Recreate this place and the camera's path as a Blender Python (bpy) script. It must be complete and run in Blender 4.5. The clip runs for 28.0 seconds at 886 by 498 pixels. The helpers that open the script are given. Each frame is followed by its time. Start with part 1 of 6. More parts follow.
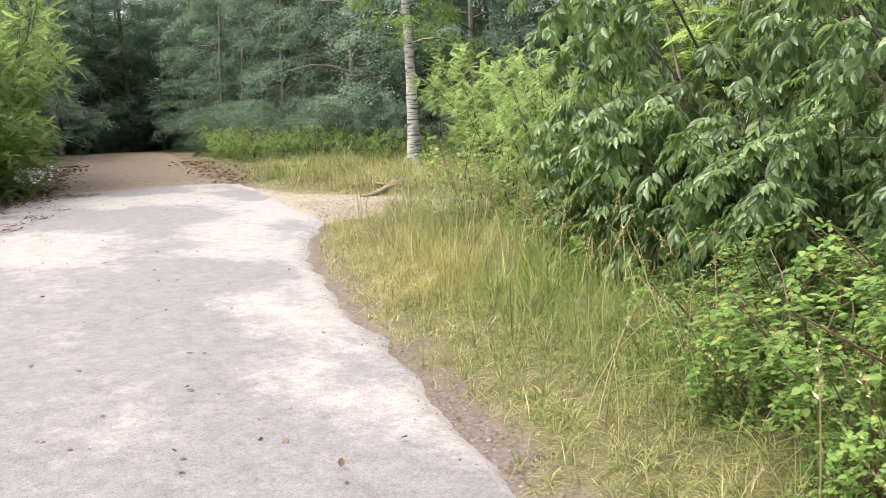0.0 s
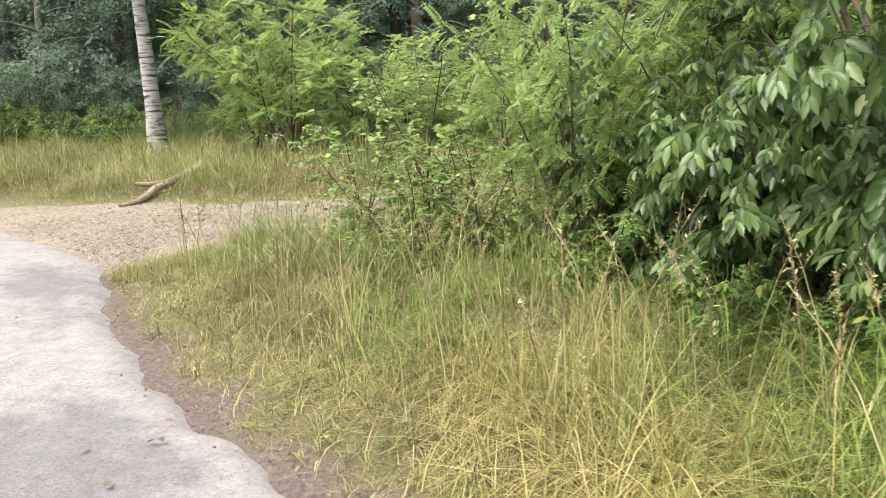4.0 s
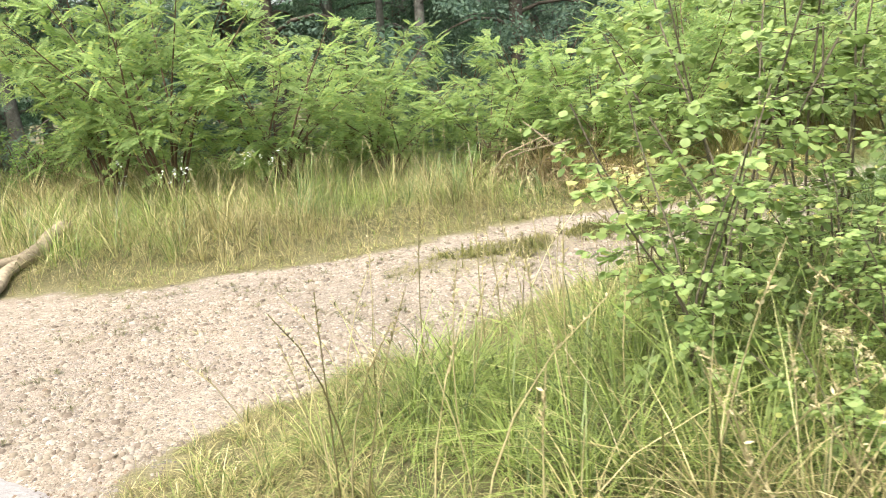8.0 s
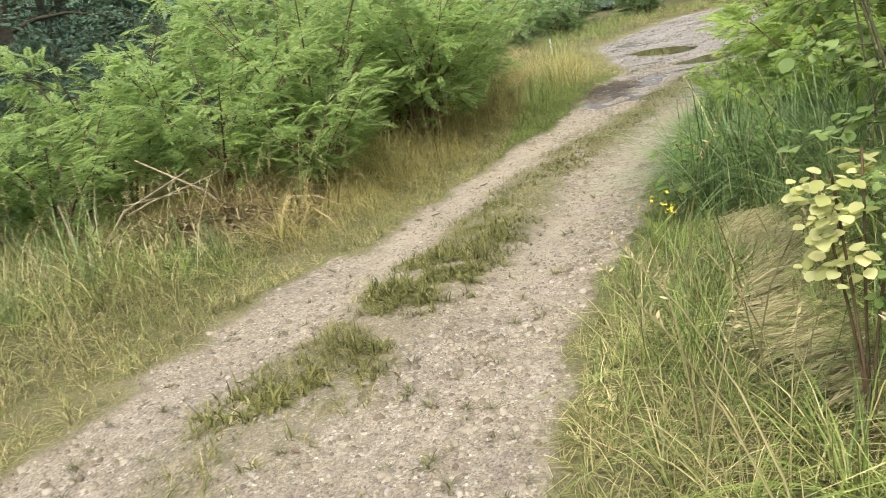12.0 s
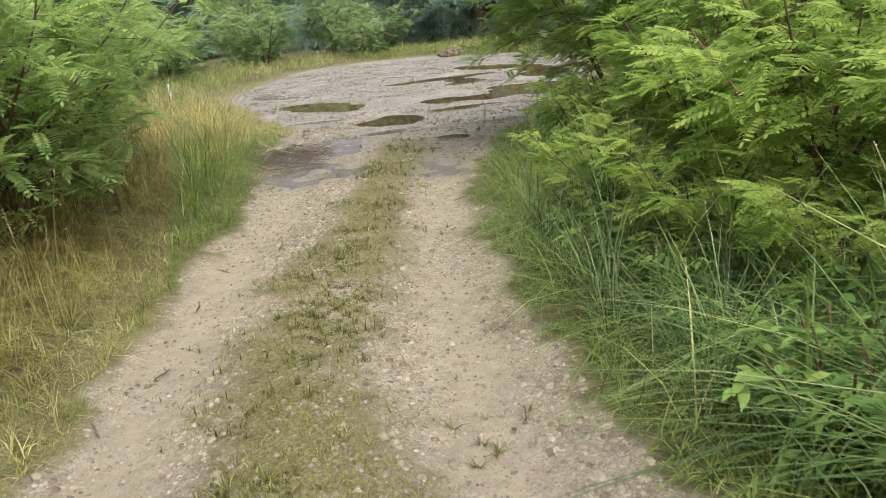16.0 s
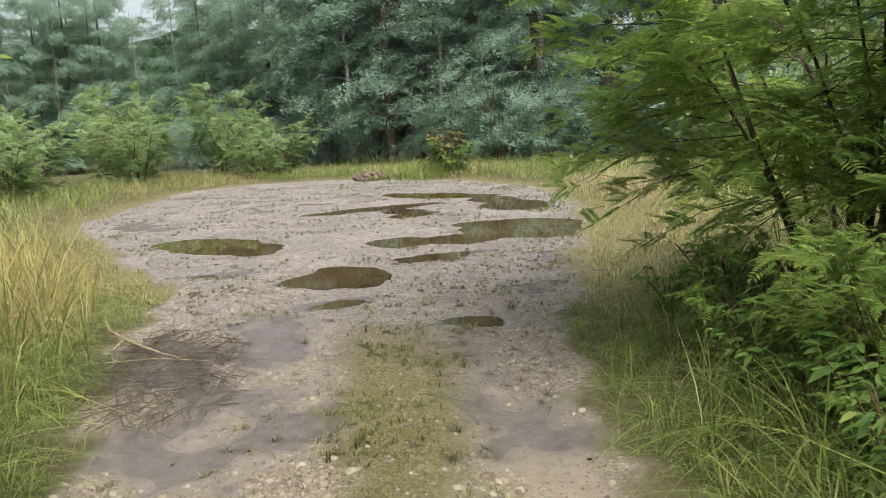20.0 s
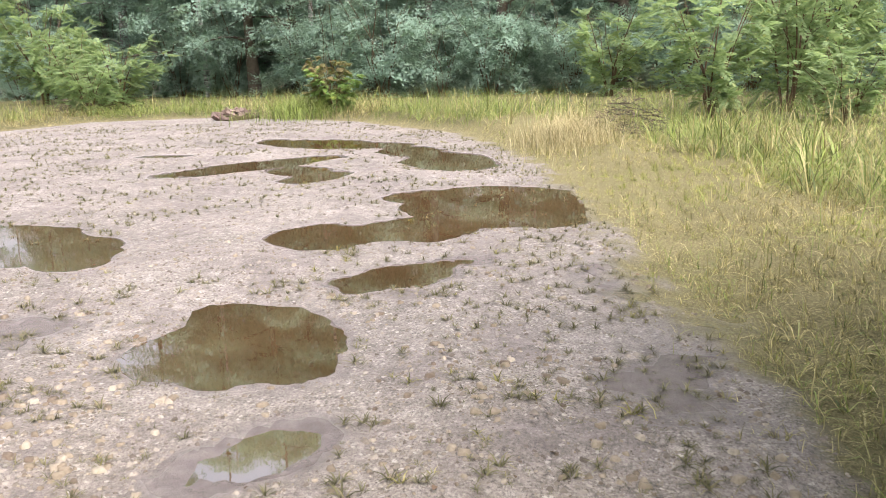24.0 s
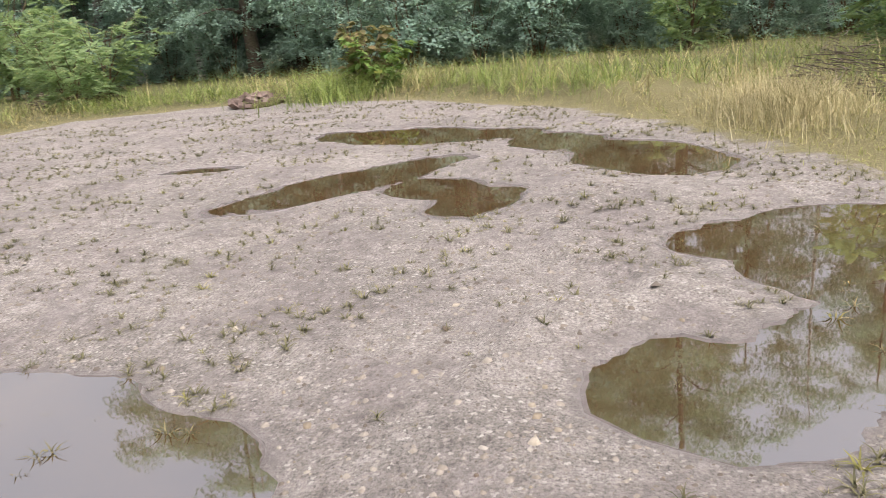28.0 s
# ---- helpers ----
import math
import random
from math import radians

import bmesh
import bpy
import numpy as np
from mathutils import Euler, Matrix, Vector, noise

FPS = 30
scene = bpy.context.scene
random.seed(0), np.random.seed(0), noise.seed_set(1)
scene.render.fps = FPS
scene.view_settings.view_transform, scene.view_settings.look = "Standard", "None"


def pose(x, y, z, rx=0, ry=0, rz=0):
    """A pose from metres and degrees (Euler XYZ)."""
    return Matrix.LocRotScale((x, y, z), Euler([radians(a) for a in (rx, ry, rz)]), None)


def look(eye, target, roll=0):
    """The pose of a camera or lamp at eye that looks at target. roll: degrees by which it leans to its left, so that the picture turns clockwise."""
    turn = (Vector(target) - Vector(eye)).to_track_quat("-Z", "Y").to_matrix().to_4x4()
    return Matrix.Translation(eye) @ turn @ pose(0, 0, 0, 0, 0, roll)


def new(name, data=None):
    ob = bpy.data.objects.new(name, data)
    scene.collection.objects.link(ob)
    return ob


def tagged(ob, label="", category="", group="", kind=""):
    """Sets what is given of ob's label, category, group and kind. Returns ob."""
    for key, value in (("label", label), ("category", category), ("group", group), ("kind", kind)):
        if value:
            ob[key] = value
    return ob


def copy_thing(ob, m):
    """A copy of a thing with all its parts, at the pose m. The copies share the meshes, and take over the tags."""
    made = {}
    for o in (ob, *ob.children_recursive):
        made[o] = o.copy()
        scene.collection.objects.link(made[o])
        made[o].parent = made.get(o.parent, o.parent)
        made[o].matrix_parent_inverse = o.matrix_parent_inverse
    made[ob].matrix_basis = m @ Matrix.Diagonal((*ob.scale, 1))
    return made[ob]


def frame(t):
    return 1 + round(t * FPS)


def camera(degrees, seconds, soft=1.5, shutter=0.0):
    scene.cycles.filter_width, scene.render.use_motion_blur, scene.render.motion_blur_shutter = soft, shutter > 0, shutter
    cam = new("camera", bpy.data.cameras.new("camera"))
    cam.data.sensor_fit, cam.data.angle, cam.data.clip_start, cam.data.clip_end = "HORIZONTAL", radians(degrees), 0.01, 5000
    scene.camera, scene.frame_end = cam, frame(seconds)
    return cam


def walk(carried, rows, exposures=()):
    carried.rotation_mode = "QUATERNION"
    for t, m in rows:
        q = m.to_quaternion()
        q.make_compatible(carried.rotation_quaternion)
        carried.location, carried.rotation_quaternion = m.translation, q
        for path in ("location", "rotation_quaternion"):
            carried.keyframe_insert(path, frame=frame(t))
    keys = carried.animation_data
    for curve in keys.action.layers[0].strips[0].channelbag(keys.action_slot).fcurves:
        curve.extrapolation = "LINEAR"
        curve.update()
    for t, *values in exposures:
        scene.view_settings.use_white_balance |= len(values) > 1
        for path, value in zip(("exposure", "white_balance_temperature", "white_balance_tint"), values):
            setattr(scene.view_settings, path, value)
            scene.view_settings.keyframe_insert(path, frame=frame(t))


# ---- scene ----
EXPOSURES = [(0, 0.23, 6500, 11), (1.0, 0.2, 6500, 11), (3.0, 0.1, 6500, 9), (6.0, 0.35, 6500, 10), (7.0, 0.57, 6500, 10), (8.0, 0.47, 6500, 8), (10.0, 0.06, 6500, 6), (12.5, -0.17, 6450, 4), (16, -0.32, 6450, 4), (20.5, -0.36, 6500, 7), (24, 0.24, 6500, 15), (25, 0.18, 6500, 16), (26, -0.12, 6500, 15), (28, -0.2, 6500, 14)]
cam = camera(56.56, 28.0, soft=0.6, shutter=0.15)
# seconds, place in metres, turn in degrees
ROWS = [
    (0, 7.619, -5.388, 2.018, 80.93, 1.57, 38.95),
    (0.5, 7.069, -5.054, 2.007, 81.73, 1.93, 40.21),
    (1, 6.501, -4.789, 2.020, 82.61, 2.15, 45.97),
    (1.5, 5.920, -4.533, 2.034, 81.02, 2.74, 45.58),
    (2, 5.307, -4.110, 2.024, 80.58, 3.14, 39.65),
    (2.5, 4.690, -3.738, 2.031, 80.28, 2.05, 32.12),
    (3, 4.156, -3.221, 2.006, 78.84, 3.03, 21.58),
    (3.5, 3.539, -2.799, 2.029, 78.46, 2.33, 18.14),
    (4, 2.982, -2.406, 1.987, 78.12, 2.77, 17.53),
    (4.5, 2.348, -1.993, 1.968, 77.52, 2.16, 21.10),
    (6.5, 0.609, -0.477, 1.929, 76.71, 4.76, 4.28),
    (7, 0.161, 0.015, 1.932, 76.26, 3.80, -0.78),
    (7.5, -0.299, 0.490, 1.938, 75.94, 6.52, -1.58),
    (8, -0.815, 0.846, 1.962, 77.74, 5.37, 0.70),
    (8.5, -1.158, 1.328, 1.924, 77.54, 6.57, -2.40),
    (9, -1.391, 1.583, 1.975, 78.50, 3.82, -18.82),
    (9.5, -1.484, 1.834, 1.994, 76.86, 3.42, -33.52),
    (10, -1.636, 2.257, 2.009, 76.13, 3.32, -39.23),
    (10.5, -1.910, 2.696, 2.020, 73.81, 4.81, -36.40),
    (11, -1.999, 3.271, 1.995, 74.88, 8.81, -29.24),
    (11.5, -2.022, 3.817, 1.955, 74.75, 8.01, -29.65),
    (12, -1.891, 4.387, 1.888, 74.18, 11.22, -35.61),
    (12.5, -1.742, 4.915, 1.842, 73.34, 6.10, -45.28),
    (13, -1.471, 5.459, 1.813, 74.40, 6.86, -49.59),
    (13.5, -1.245, 6.013, 1.782, 76.75, 5.58, -50.28),
    (15.5, 0.254, 8.105, 1.672, 74.27, 5.03, -60.81),
    (16, 0.740, 8.556, 1.667, 73.78, 5.38, -63.25),
    (16.5, 1.270, 9.043, 1.647, 76.08, 5.46, -64.34),
    (17, 1.749, 9.518, 1.610, 78.41, 4.69, -67.43),
    (17.5, 2.316, 9.993, 1.552, 77.26, 4.13, -67.59),
    (18, 2.897, 10.435, 1.525, 77.05, 2.85, -68.61),
    (18.5, 3.427, 10.791, 1.480, 78.25, 3.24, -69.00),
    (19, 3.964, 11.126, 1.451, 79.59, 0.52, -70.06),
    (19.5, 4.511, 11.448, 1.437, 81.31, 2.08, -70.99),
    (20, 4.992, 11.814, 1.422, 81.84, 2.75, -71.08),
    (20.5, 5.511, 12.139, 1.405, 82.39, 3.08, -73.40),
    (21, 5.957, 12.482, 1.380, 80.05, 2.25, -76.19),
    (21.5, 6.437, 12.762, 1.369, 80.54, 2.50, -78.60),
    (23.5, 8.024, 13.658, 1.397, 76.46, 1.46, -81.63),
    (24, 8.610, 13.857, 1.400, 76.92, 1.42, -81.10),
    (24.5, 9.097, 14.073, 1.382, 77.26, -1.15, -84.67),
    (25, 9.621, 14.313, 1.373, 77.60, 0.37, -85.38),
    (25.5, 10.039, 14.682, 1.363, 77.65, 1.62, -79.72),
    (26, 10.533, 15.042, 1.301, 77.56, 2.81, -75.56),
    (26.5, 10.935, 15.443, 1.298, 76.28, 2.75, -72.70),
    (27, 11.291, 15.747, 1.303, 74.90, 4.49, -76.17),
    (27.5, 11.778, 16.043, 1.298, 75.16, 5.31, -76.60),
    (28, 12.241, 16.430, 1.319, 74.67, 4.78, -83.09),
]
walk(cam, [(r[0], pose(*r[1:])) for r in ROWS], exposures=EXPOSURES)

# ---- world, sun ----
SUN_EL, SUN_AZ = 61.0, 222.0      # degrees; azimuth clockwise from +y
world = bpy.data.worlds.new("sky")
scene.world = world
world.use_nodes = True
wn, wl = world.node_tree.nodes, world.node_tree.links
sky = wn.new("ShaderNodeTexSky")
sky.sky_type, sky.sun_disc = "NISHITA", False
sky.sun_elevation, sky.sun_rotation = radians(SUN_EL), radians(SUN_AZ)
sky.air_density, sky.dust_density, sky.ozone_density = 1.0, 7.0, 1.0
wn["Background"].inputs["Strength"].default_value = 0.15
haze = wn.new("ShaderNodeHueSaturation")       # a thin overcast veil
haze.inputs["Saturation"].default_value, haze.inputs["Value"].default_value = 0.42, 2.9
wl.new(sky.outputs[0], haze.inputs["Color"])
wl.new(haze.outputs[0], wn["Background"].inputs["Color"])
sun = new("sun", bpy.data.lights.new("sun", "SUN"))
sun.data.energy, sun.data.angle, sun.data.color = 0.75, radians(38), (1.0, 0.95, 0.86)
az, el = radians(SUN_AZ), radians(SUN_EL)
SUN_DIR = Vector((math.sin(az) * math.cos(el), math.cos(az) * math.cos(el), math.sin(el)))
sun.matrix_basis = look(SUN_DIR * 60, (0, 0, 0))

# ---- materials ----


class Mat:
    """A node material with a Principled surface and short helpers."""

    def __init__(self, name, rough=0.8, spec=0.3):
        self.m = bpy.data.materials.new(name)
        self.m.use_nodes = True
        self.n, self.l = self.m.node_tree.nodes, self.m.node_tree.links
        self.b = self.n["Principled BSDF"]
        self.b.inputs["Roughness"].default_value = rough
        self.b.inputs["Specular IOR Level"].default_value = spec
        self.geo = self.n.new("ShaderNodeNewGeometry")
        self.pos = self.geo.outputs["Position"]

    def put(self, socket, value):
        if hasattr(value, "is_linked"):
            self.l.new(value, socket)
        elif isinstance(value, (tuple, list)) and len(value) == 3 and socket.type == "RGBA":
            socket.default_value = (*value, 1)
        else:
            socket.default_value = value

    def noise(self, scale, detail=4.0, rough=0.6, vec=None, out="Fac"):
        n = self.n.new("ShaderNodeTexNoise")
        n.inputs["Scale"].default_value, n.inputs["Detail"].default_value, n.inputs["Roughness"].default_value = scale, detail, rough
        self.l.new(vec or self.pos, n.inputs["Vector"])
        return n.outputs[out]

    def cells(self, scale, out="Distance", feature="F1", vec=None):
        n = self.n.new("ShaderNodeTexVoronoi")
        n.feature = feature
        n.inputs["Scale"].default_value = scale
        self.l.new(vec or self.pos, n.inputs["Vector"])
        return n.outputs[out]

    def ramp(self, fac, *stops):
        n = self.n.new("ShaderNodeValToRGB")
        e = n.color_ramp.elements
        while len(e) < len(stops):
            e.new(0.5)
        for el_, (p, c) in zip(e, stops):
            el_.position = p
            el_.color = (*c, 1) if isinstance(c, tuple) else (c, c, c, 1)
        self.l.new(fac, n.inputs[0])
        return n.outputs[0]

    def mix(self, fac, a, b, mode="MIX"):
        n = self.n.new("ShaderNodeMix")
        n.data_type, n.blend_type = "RGBA", mode
        self.put(n.inputs[0], fac)
        self.put(n.inputs[6], a)
        self.put(n.inputs[7], b)
        return n.outputs[2]

    def math(self, op, a, b=0.0, clamp=False):
        n = self.n.new("ShaderNodeMath")
        n.operation, n.use_clamp = op, clamp
        self.put(n.inputs[0], a)
        self.put(n.inputs[1], b)
        return n.outputs[0]

    def attr(self, name):
        n = self.n.new("ShaderNodeAttribute")
        n.attribute_name = name
        return n.outputs["Fac"]

    def bump(self, height, strength, distance):
        n = self.n.new("ShaderNodeBump")
        n.inputs["Strength"].default_value, n.inputs["Distance"].default_value = strength, distance
        self.l.new(height, n.inputs["Height"])
        self.l.new(n.outputs[0], self.b.inputs["Normal"])

    def colour(self, c):
        self.put(self.b.inputs["Base Color"], c)
        return self


def leaf_mat(name, dark, light, old=None, rough=0.55, spec=0.25, through_=0.45, glow=0.4, share=0.08):
    """Leaves: every leaf its own shade, some yellowed, partly translucent."""
    k = Mat(name, rough, spec)
    rnd = k.geo.outputs["Random Per Island"]
    stops = [(0.0, dark), (0.75, light)] if old is None else [(0.0, dark), (0.70, light), (1 - share, light), (1.0, old)]
    col = k.ramp(rnd, *stops)
    patch = k.ramp(k.noise(0.9, 2.0), (0.3, 0.75), (0.7, 1.2))
    col = k.mix(1.0, col, patch, "MULTIPLY")
    k.colour(col)
    tr = k.n.new("ShaderNodeBsdfTranslucent")
    k.l.new(k.mix(glow, col, (0.32, 0.42, 0.13)), tr.inputs["Color"])
    mx = k.n.new("ShaderNodeMixShader")
    mx.inputs[0].default_value = through_
    k.l.new(k.b.outputs[0], mx.inputs[1])
    k.l.new(tr.outputs[0], mx.inputs[2])
    k.l.new(mx.outputs[0], k.n["Material Output"].inputs["Surface"])
    return k.m


LEAF_ROBINIA = leaf_mat("robinia leaves", (0.165, 0.270, 0.090), (0.355, 0.465, 0.175), (0.56, 0.55, 0.16), through_=0.6, glow=0.6, share=0.14)
# robinia green dulled towards blue: some distance haze is in this colour
LEAF_MEADOW_HAZY = leaf_mat("hazed meadow bush leaves", (0.155, 0.235, 0.11), (0.28, 0.375, 0.175), (0.42, 0.45, 0.18), glow=0.35, through_=0.55)
LEAF_ROBINIA_DARK = leaf_mat("robinia leaves deep green", (0.145, 0.250, 0.065), (0.345, 0.470, 0.125), (0.54, 0.56, 0.12), through_=0.62, glow=0.6, share=0.12)
LEAF_CHERRY = leaf_mat("long leaves", (0.038, 0.080, 0.024), (0.165, 0.258, 0.088), (0.36, 0.42, 0.17), rough=0.30, spec=0.5)
LEAF_ASPEN = leaf_mat("aspen leaves", (0.13, 0.20, 0.060), (0.335, 0.430, 0.150), (0.55, 0.56, 0.18), rough=0.45, spec=0.35, through_=0.5)
LEAF_GOLD = leaf_mat("yellowing aspen leaves", (0.46, 0.46, 0.16), (0.72, 0.69, 0.34), (0.78, 0.70, 0.36))
LEAF_BRAMBLE = leaf_mat("bramble leaves", (0.085, 0.17, 0.040), (0.22, 0.33, 0.085), (0.40, 0.40, 0.10))
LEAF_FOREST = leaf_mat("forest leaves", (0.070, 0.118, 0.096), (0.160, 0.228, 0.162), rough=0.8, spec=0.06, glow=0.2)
# beyond the clearing: distance haze mixed into the leaf colour, paler and bluer
LEAF_FOREST_HAZY = leaf_mat("hazed far forest leaves", (0.210, 0.310, 0.260), (0.295, 0.408, 0.330), rough=0.85, spec=0.03)
# forest leaves again, with open light and haze put into a lighter colour
LEAF_EDGE_LIT = leaf_mat("lit hazy forest edge leaves", (0.160, 0.235, 0.185), (0.235, 0.322, 0.240), rough=0.85, spec=0.03, glow=0.25)
LEAF_BIRCH = leaf_mat("birch leaves", (0.10, 0.18, 0.045), (0.20, 0.30, 0.08))
LEAF_RED = leaf_mat("reddish leaves", (0.12, 0.125, 0.055), (0.27, 0.20, 0.10))
GRASS_GREEN = leaf_mat("green grass", (0.055, 0.080, 0.020), (0.255, 0.320, 0.078), (0.50, 0.46, 0.21), rough=0.45, spec=0.35, through_=0.32, glow=0.15, share=0.14)
GRASS_DRY = leaf_mat("dry grass", (0.105, 0.092, 0.038), (0.410, 0.355, 0.160), (0.70, 0.60, 0.33), rough=0.55, through_=0.28, glow=0.15, share=0.2)
GRASS_GOLD = leaf_mat("golden dry grass", (0.16, 0.135, 0.045), (0.47, 0.40, 0.15), (0.64, 0.54, 0.26), rough=0.55, through_=0.3, glow=0.1, share=0.2)
GRASS_SEDGE = leaf_mat("blue green sedge", (0.035, 0.070, 0.022), (0.195, 0.285, 0.10), (0.42, 0.44, 0.22), rough=0.4, spec=0.4, through_=0.35, glow=0.15, share=0.12)
MOSSY = leaf_mat("mossy turf", (0.045, 0.046, 0.014), (0.185, 0.18, 0.055), (0.36, 0.31, 0.14), rough=0.7, through_=0.2, glow=0.1, share=0.14)
TUFT = leaf_mat("withered olive tufts", (0.068, 0.064, 0.035), (0.175, 0.16, 0.083), (0.29, 0.25, 0.145), rough=0.7, through_=0.2, glow=0.1)
STRAW = leaf_mat("straw", (0.17, 0.140, 0.064), (0.50, 0.42, 0.23), (0.64, 0.56, 0.36), rough=0.65, through_=0.22, share=0.2)
WITHERED = leaf_mat("withered reed leaves", (0.12, 0.08, 0.042), (0.40, 0.29, 0.17), (0.56, 0.44, 0.28), rough=0.75, through_=0.15, share=0.15)
DEAD_LEAF = leaf_mat("dead leaves", (0.075, 0.05, 0.034), (0.19, 0.125, 0.085), None, rough=0.8, through_=0.1)
PETAL_WHITE = leaf_mat("white petals", (0.65, 0.66, 0.6), (0.8, 0.8, 0.76), None, rough=0.7, through_=0.2)
PETAL_YELLOW = leaf_mat("yellow petals", (0.7, 0.5, 0.02), (0.8, 0.62, 0.05), None, rough=0.7, through_=0.2)


LAWN = leaf_mat("trodden yellow green grass", (0.10, 0.115, 0.030), (0.330, 0.345, 0.095), (0.50, 0.45, 0.20), rough=0.55, through_=0.3, glow=0.1, share=0.15)
TURF = leaf_mat("worn olive grass", (0.060, 0.058, 0.018), (0.235, 0.218, 0.066), (0.44, 0.38, 0.18), rough=0.6, through_=0.25, glow=0.1, share=0.2)
# yellowish young growth, brightened further in colour for sun shining through the shoots
LEAF_YOUNG_LIT = leaf_mat("sunlit young robinia leaves", (0.20, 0.30, 0.065), (0.42, 0.53, 0.13), (0.56, 0.58, 0.14), rough=0.5, through_=0.6, glow=0.5)


def bark_mat(name, a, b, scale=14.0):
    k = Mat(name, 0.9, 0.2)
    n1, n2 = k.noise(scale, 6.0), k.noise(scale * 0.18, 3.0)
    k.colour(k.mix(1.0, k.ramp(n1, (0.3, a), (0.7, b)), k.ramp(n2, (0.3, 0.7), (0.7, 1.15)), "MULTIPLY"))
    k.bump(n1, 0.6, 0.02)
    return k.m


BARK = bark_mat("brown bark", (0.07, 0.055, 0.04), (0.16, 0.13, 0.10))
BARK_GREY = bark_mat("grey bark", (0.11, 0.10, 0.085), (0.24, 0.22, 0.19))
TWIG = bark_mat("red brown twig", (0.09, 0.06, 0.035), (0.19, 0.13, 0.08), 30)
SAPLING = bark_mat("olive brown sapling bark", (0.075, 0.065, 0.04), (0.16, 0.135, 0.09), 30)
DEAD_WOOD = bark_mat("weathered dead wood", (0.17, 0.135, 0.09), (0.38, 0.31, 0.21), 22)


def birch_mat():
    k = Mat("birch bark", 0.75, 0.3)
    mp = k.n.new("ShaderNodeMapping")
    mp.inputs["Scale"].default_value = (1.2, 1.2, 9.0)
    k.l.new(k.pos, mp.inputs["Vector"])
    bands = k.noise(1.6, 4.0, 0.65, mp.outputs[0])
    k.colour(k.ramp(bands, (0.40, (0.06, 0.05, 0.045)), (0.50, (0.40, 0.385, 0.35)), (0.8, (0.55, 0.535, 0.49))))
    k.bump(bands, 0.4, 0.01)
    return k.m


BIRCH_BARK = birch_mat()


def ground_mat():
    """Soil under the grass, gravel on the track and the clearing, mud at the water."""
    k = Mat("ground", 0.95, 0.25)
    gravel, wet, short = k.attr("gravel"), k.attr("wet"), k.attr("short")
    fine, mid, big = k.noise(120, 3.0), k.noise(11, 6.0, 0.7), k.noise(0.7, 4.0)
    push = k.n.new("ShaderNodeVectorMath")
    push.operation = "MULTIPLY_ADD"
    k.l.new(k.noise(60, 2.0, 0.5, None, "Color"), push.inputs[0])
    push.inputs[1].default_value = (0.035, 0.035, 0.035)
    k.l.new(k.pos, push.inputs[2])
    stone = k.cells(34, "Distance", "F1", push.outputs[0])
    stone_c = k.cells(34, "Color", "F1", push.outputs[0])
    grit = k.noise(75, 5.0, 0.8)
    sep = k.n.new("ShaderNodeSeparateColor")
    k.l.new(stone_c, sep.inputs[0])
    sand = k.ramp(mid, (0.25, (0.138, 0.121, 0.108)), (0.5, (0.232, 0.208, 0.188)), (0.75, (0.34, 0.308, 0.285)))
    warm = k.ramp(mid, (0.25, (0.160, 0.125, 0.094)), (0.5, (0.268, 0.220, 0.167)), (0.75, (0.375, 0.317, 0.25)))
    sand = k.mix(k.attr("loam"), warm, sand)
    sand = k.mix(1.0, sand, k.ramp(big, (0.3, 0.80), (0.65, 1.12)), "MULTIPLY")
    sand = k.mix(1.0, sand, k.ramp(grit, (0.37, 0.40), (0.48, 0.95), (0.53, 1.05), (0.63, 1.55)), "MULTIPLY")
    grey = k.ramp(sep.outputs[0], (0.0, (0.13, 0.11, 0.095)), (0.5, (0.31, 0.275, 0.24)), (1.0, (0.46, 0.425, 0.385)))
    tan = k.ramp(sep.outputs[0], (0.0, (0.12, 0.092, 0.066)), (0.45, (0.33, 0.275, 0.20)), (1.0, (0.56, 0.50, 0.41)))
    pebble = k.mix(k.attr("loam"), tan, grey)
    is_peb = k.math("MULTIPLY", k.ramp(stone, (0.26, 1.0), (0.38, 0.0)), k.ramp(sep.outputs[1], (0.22, 0.0), (0.27, 0.95)))
    swept = k.ramp(mid, (0.25, (0.255, 0.204, 0.147)), (0.75, (0.38, 0.318, 0.242)))
    track = k.mix(k.attr("rut"), k.mix(is_peb, sand, pebble), swept)
    mud = k.ramp(mid, (0.3, (0.120, 0.101, 0.097)), (0.7, (0.205, 0.177, 0.170)))
    damp = k.math("MULTIPLY", k.ramp(k.noise(1.6, 5.0, 0.65), (0.46, 0.0), (0.64, 0.62)), k.math("MULTIPLY", gravel, k.math("ADD", k.math("MULTIPLY", k.attr("loam"), 0.75), 0.25)))
    track = k.mix(k.math("MAXIMUM", wet, damp), track, mud)
    soil = k.ramp(mid, (0.3, (0.065, 0.058, 0.028)), (0.55, (0.115, 0.104, 0.048)), (0.75, (0.18, 0.155, 0.078)))
    moss = k.ramp(k.noise(60, 6.0, 0.8), (0.32, (0.055, 0.048, 0.022)), (0.48, (0.145, 0.126, 0.06)), (0.6, (0.25, 0.222, 0.11)), (0.72, (0.40, 0.35, 0.19)))
    bare = k.ramp(k.noise(30, 4.0), (0.3, (0.10, 0.075, 0.062)), (0.7, (0.21, 0.165, 0.145)))
    soil = k.mix(k.attr("bare"), k.mix(short, soil, moss), bare)
    k.colour(k.mix(gravel, soil, track))
    k.put(k.b.inputs["Roughness"], k.ramp(wet, (0.0, 0.95), (0.5, 0.5), (0.85, 0.2)))
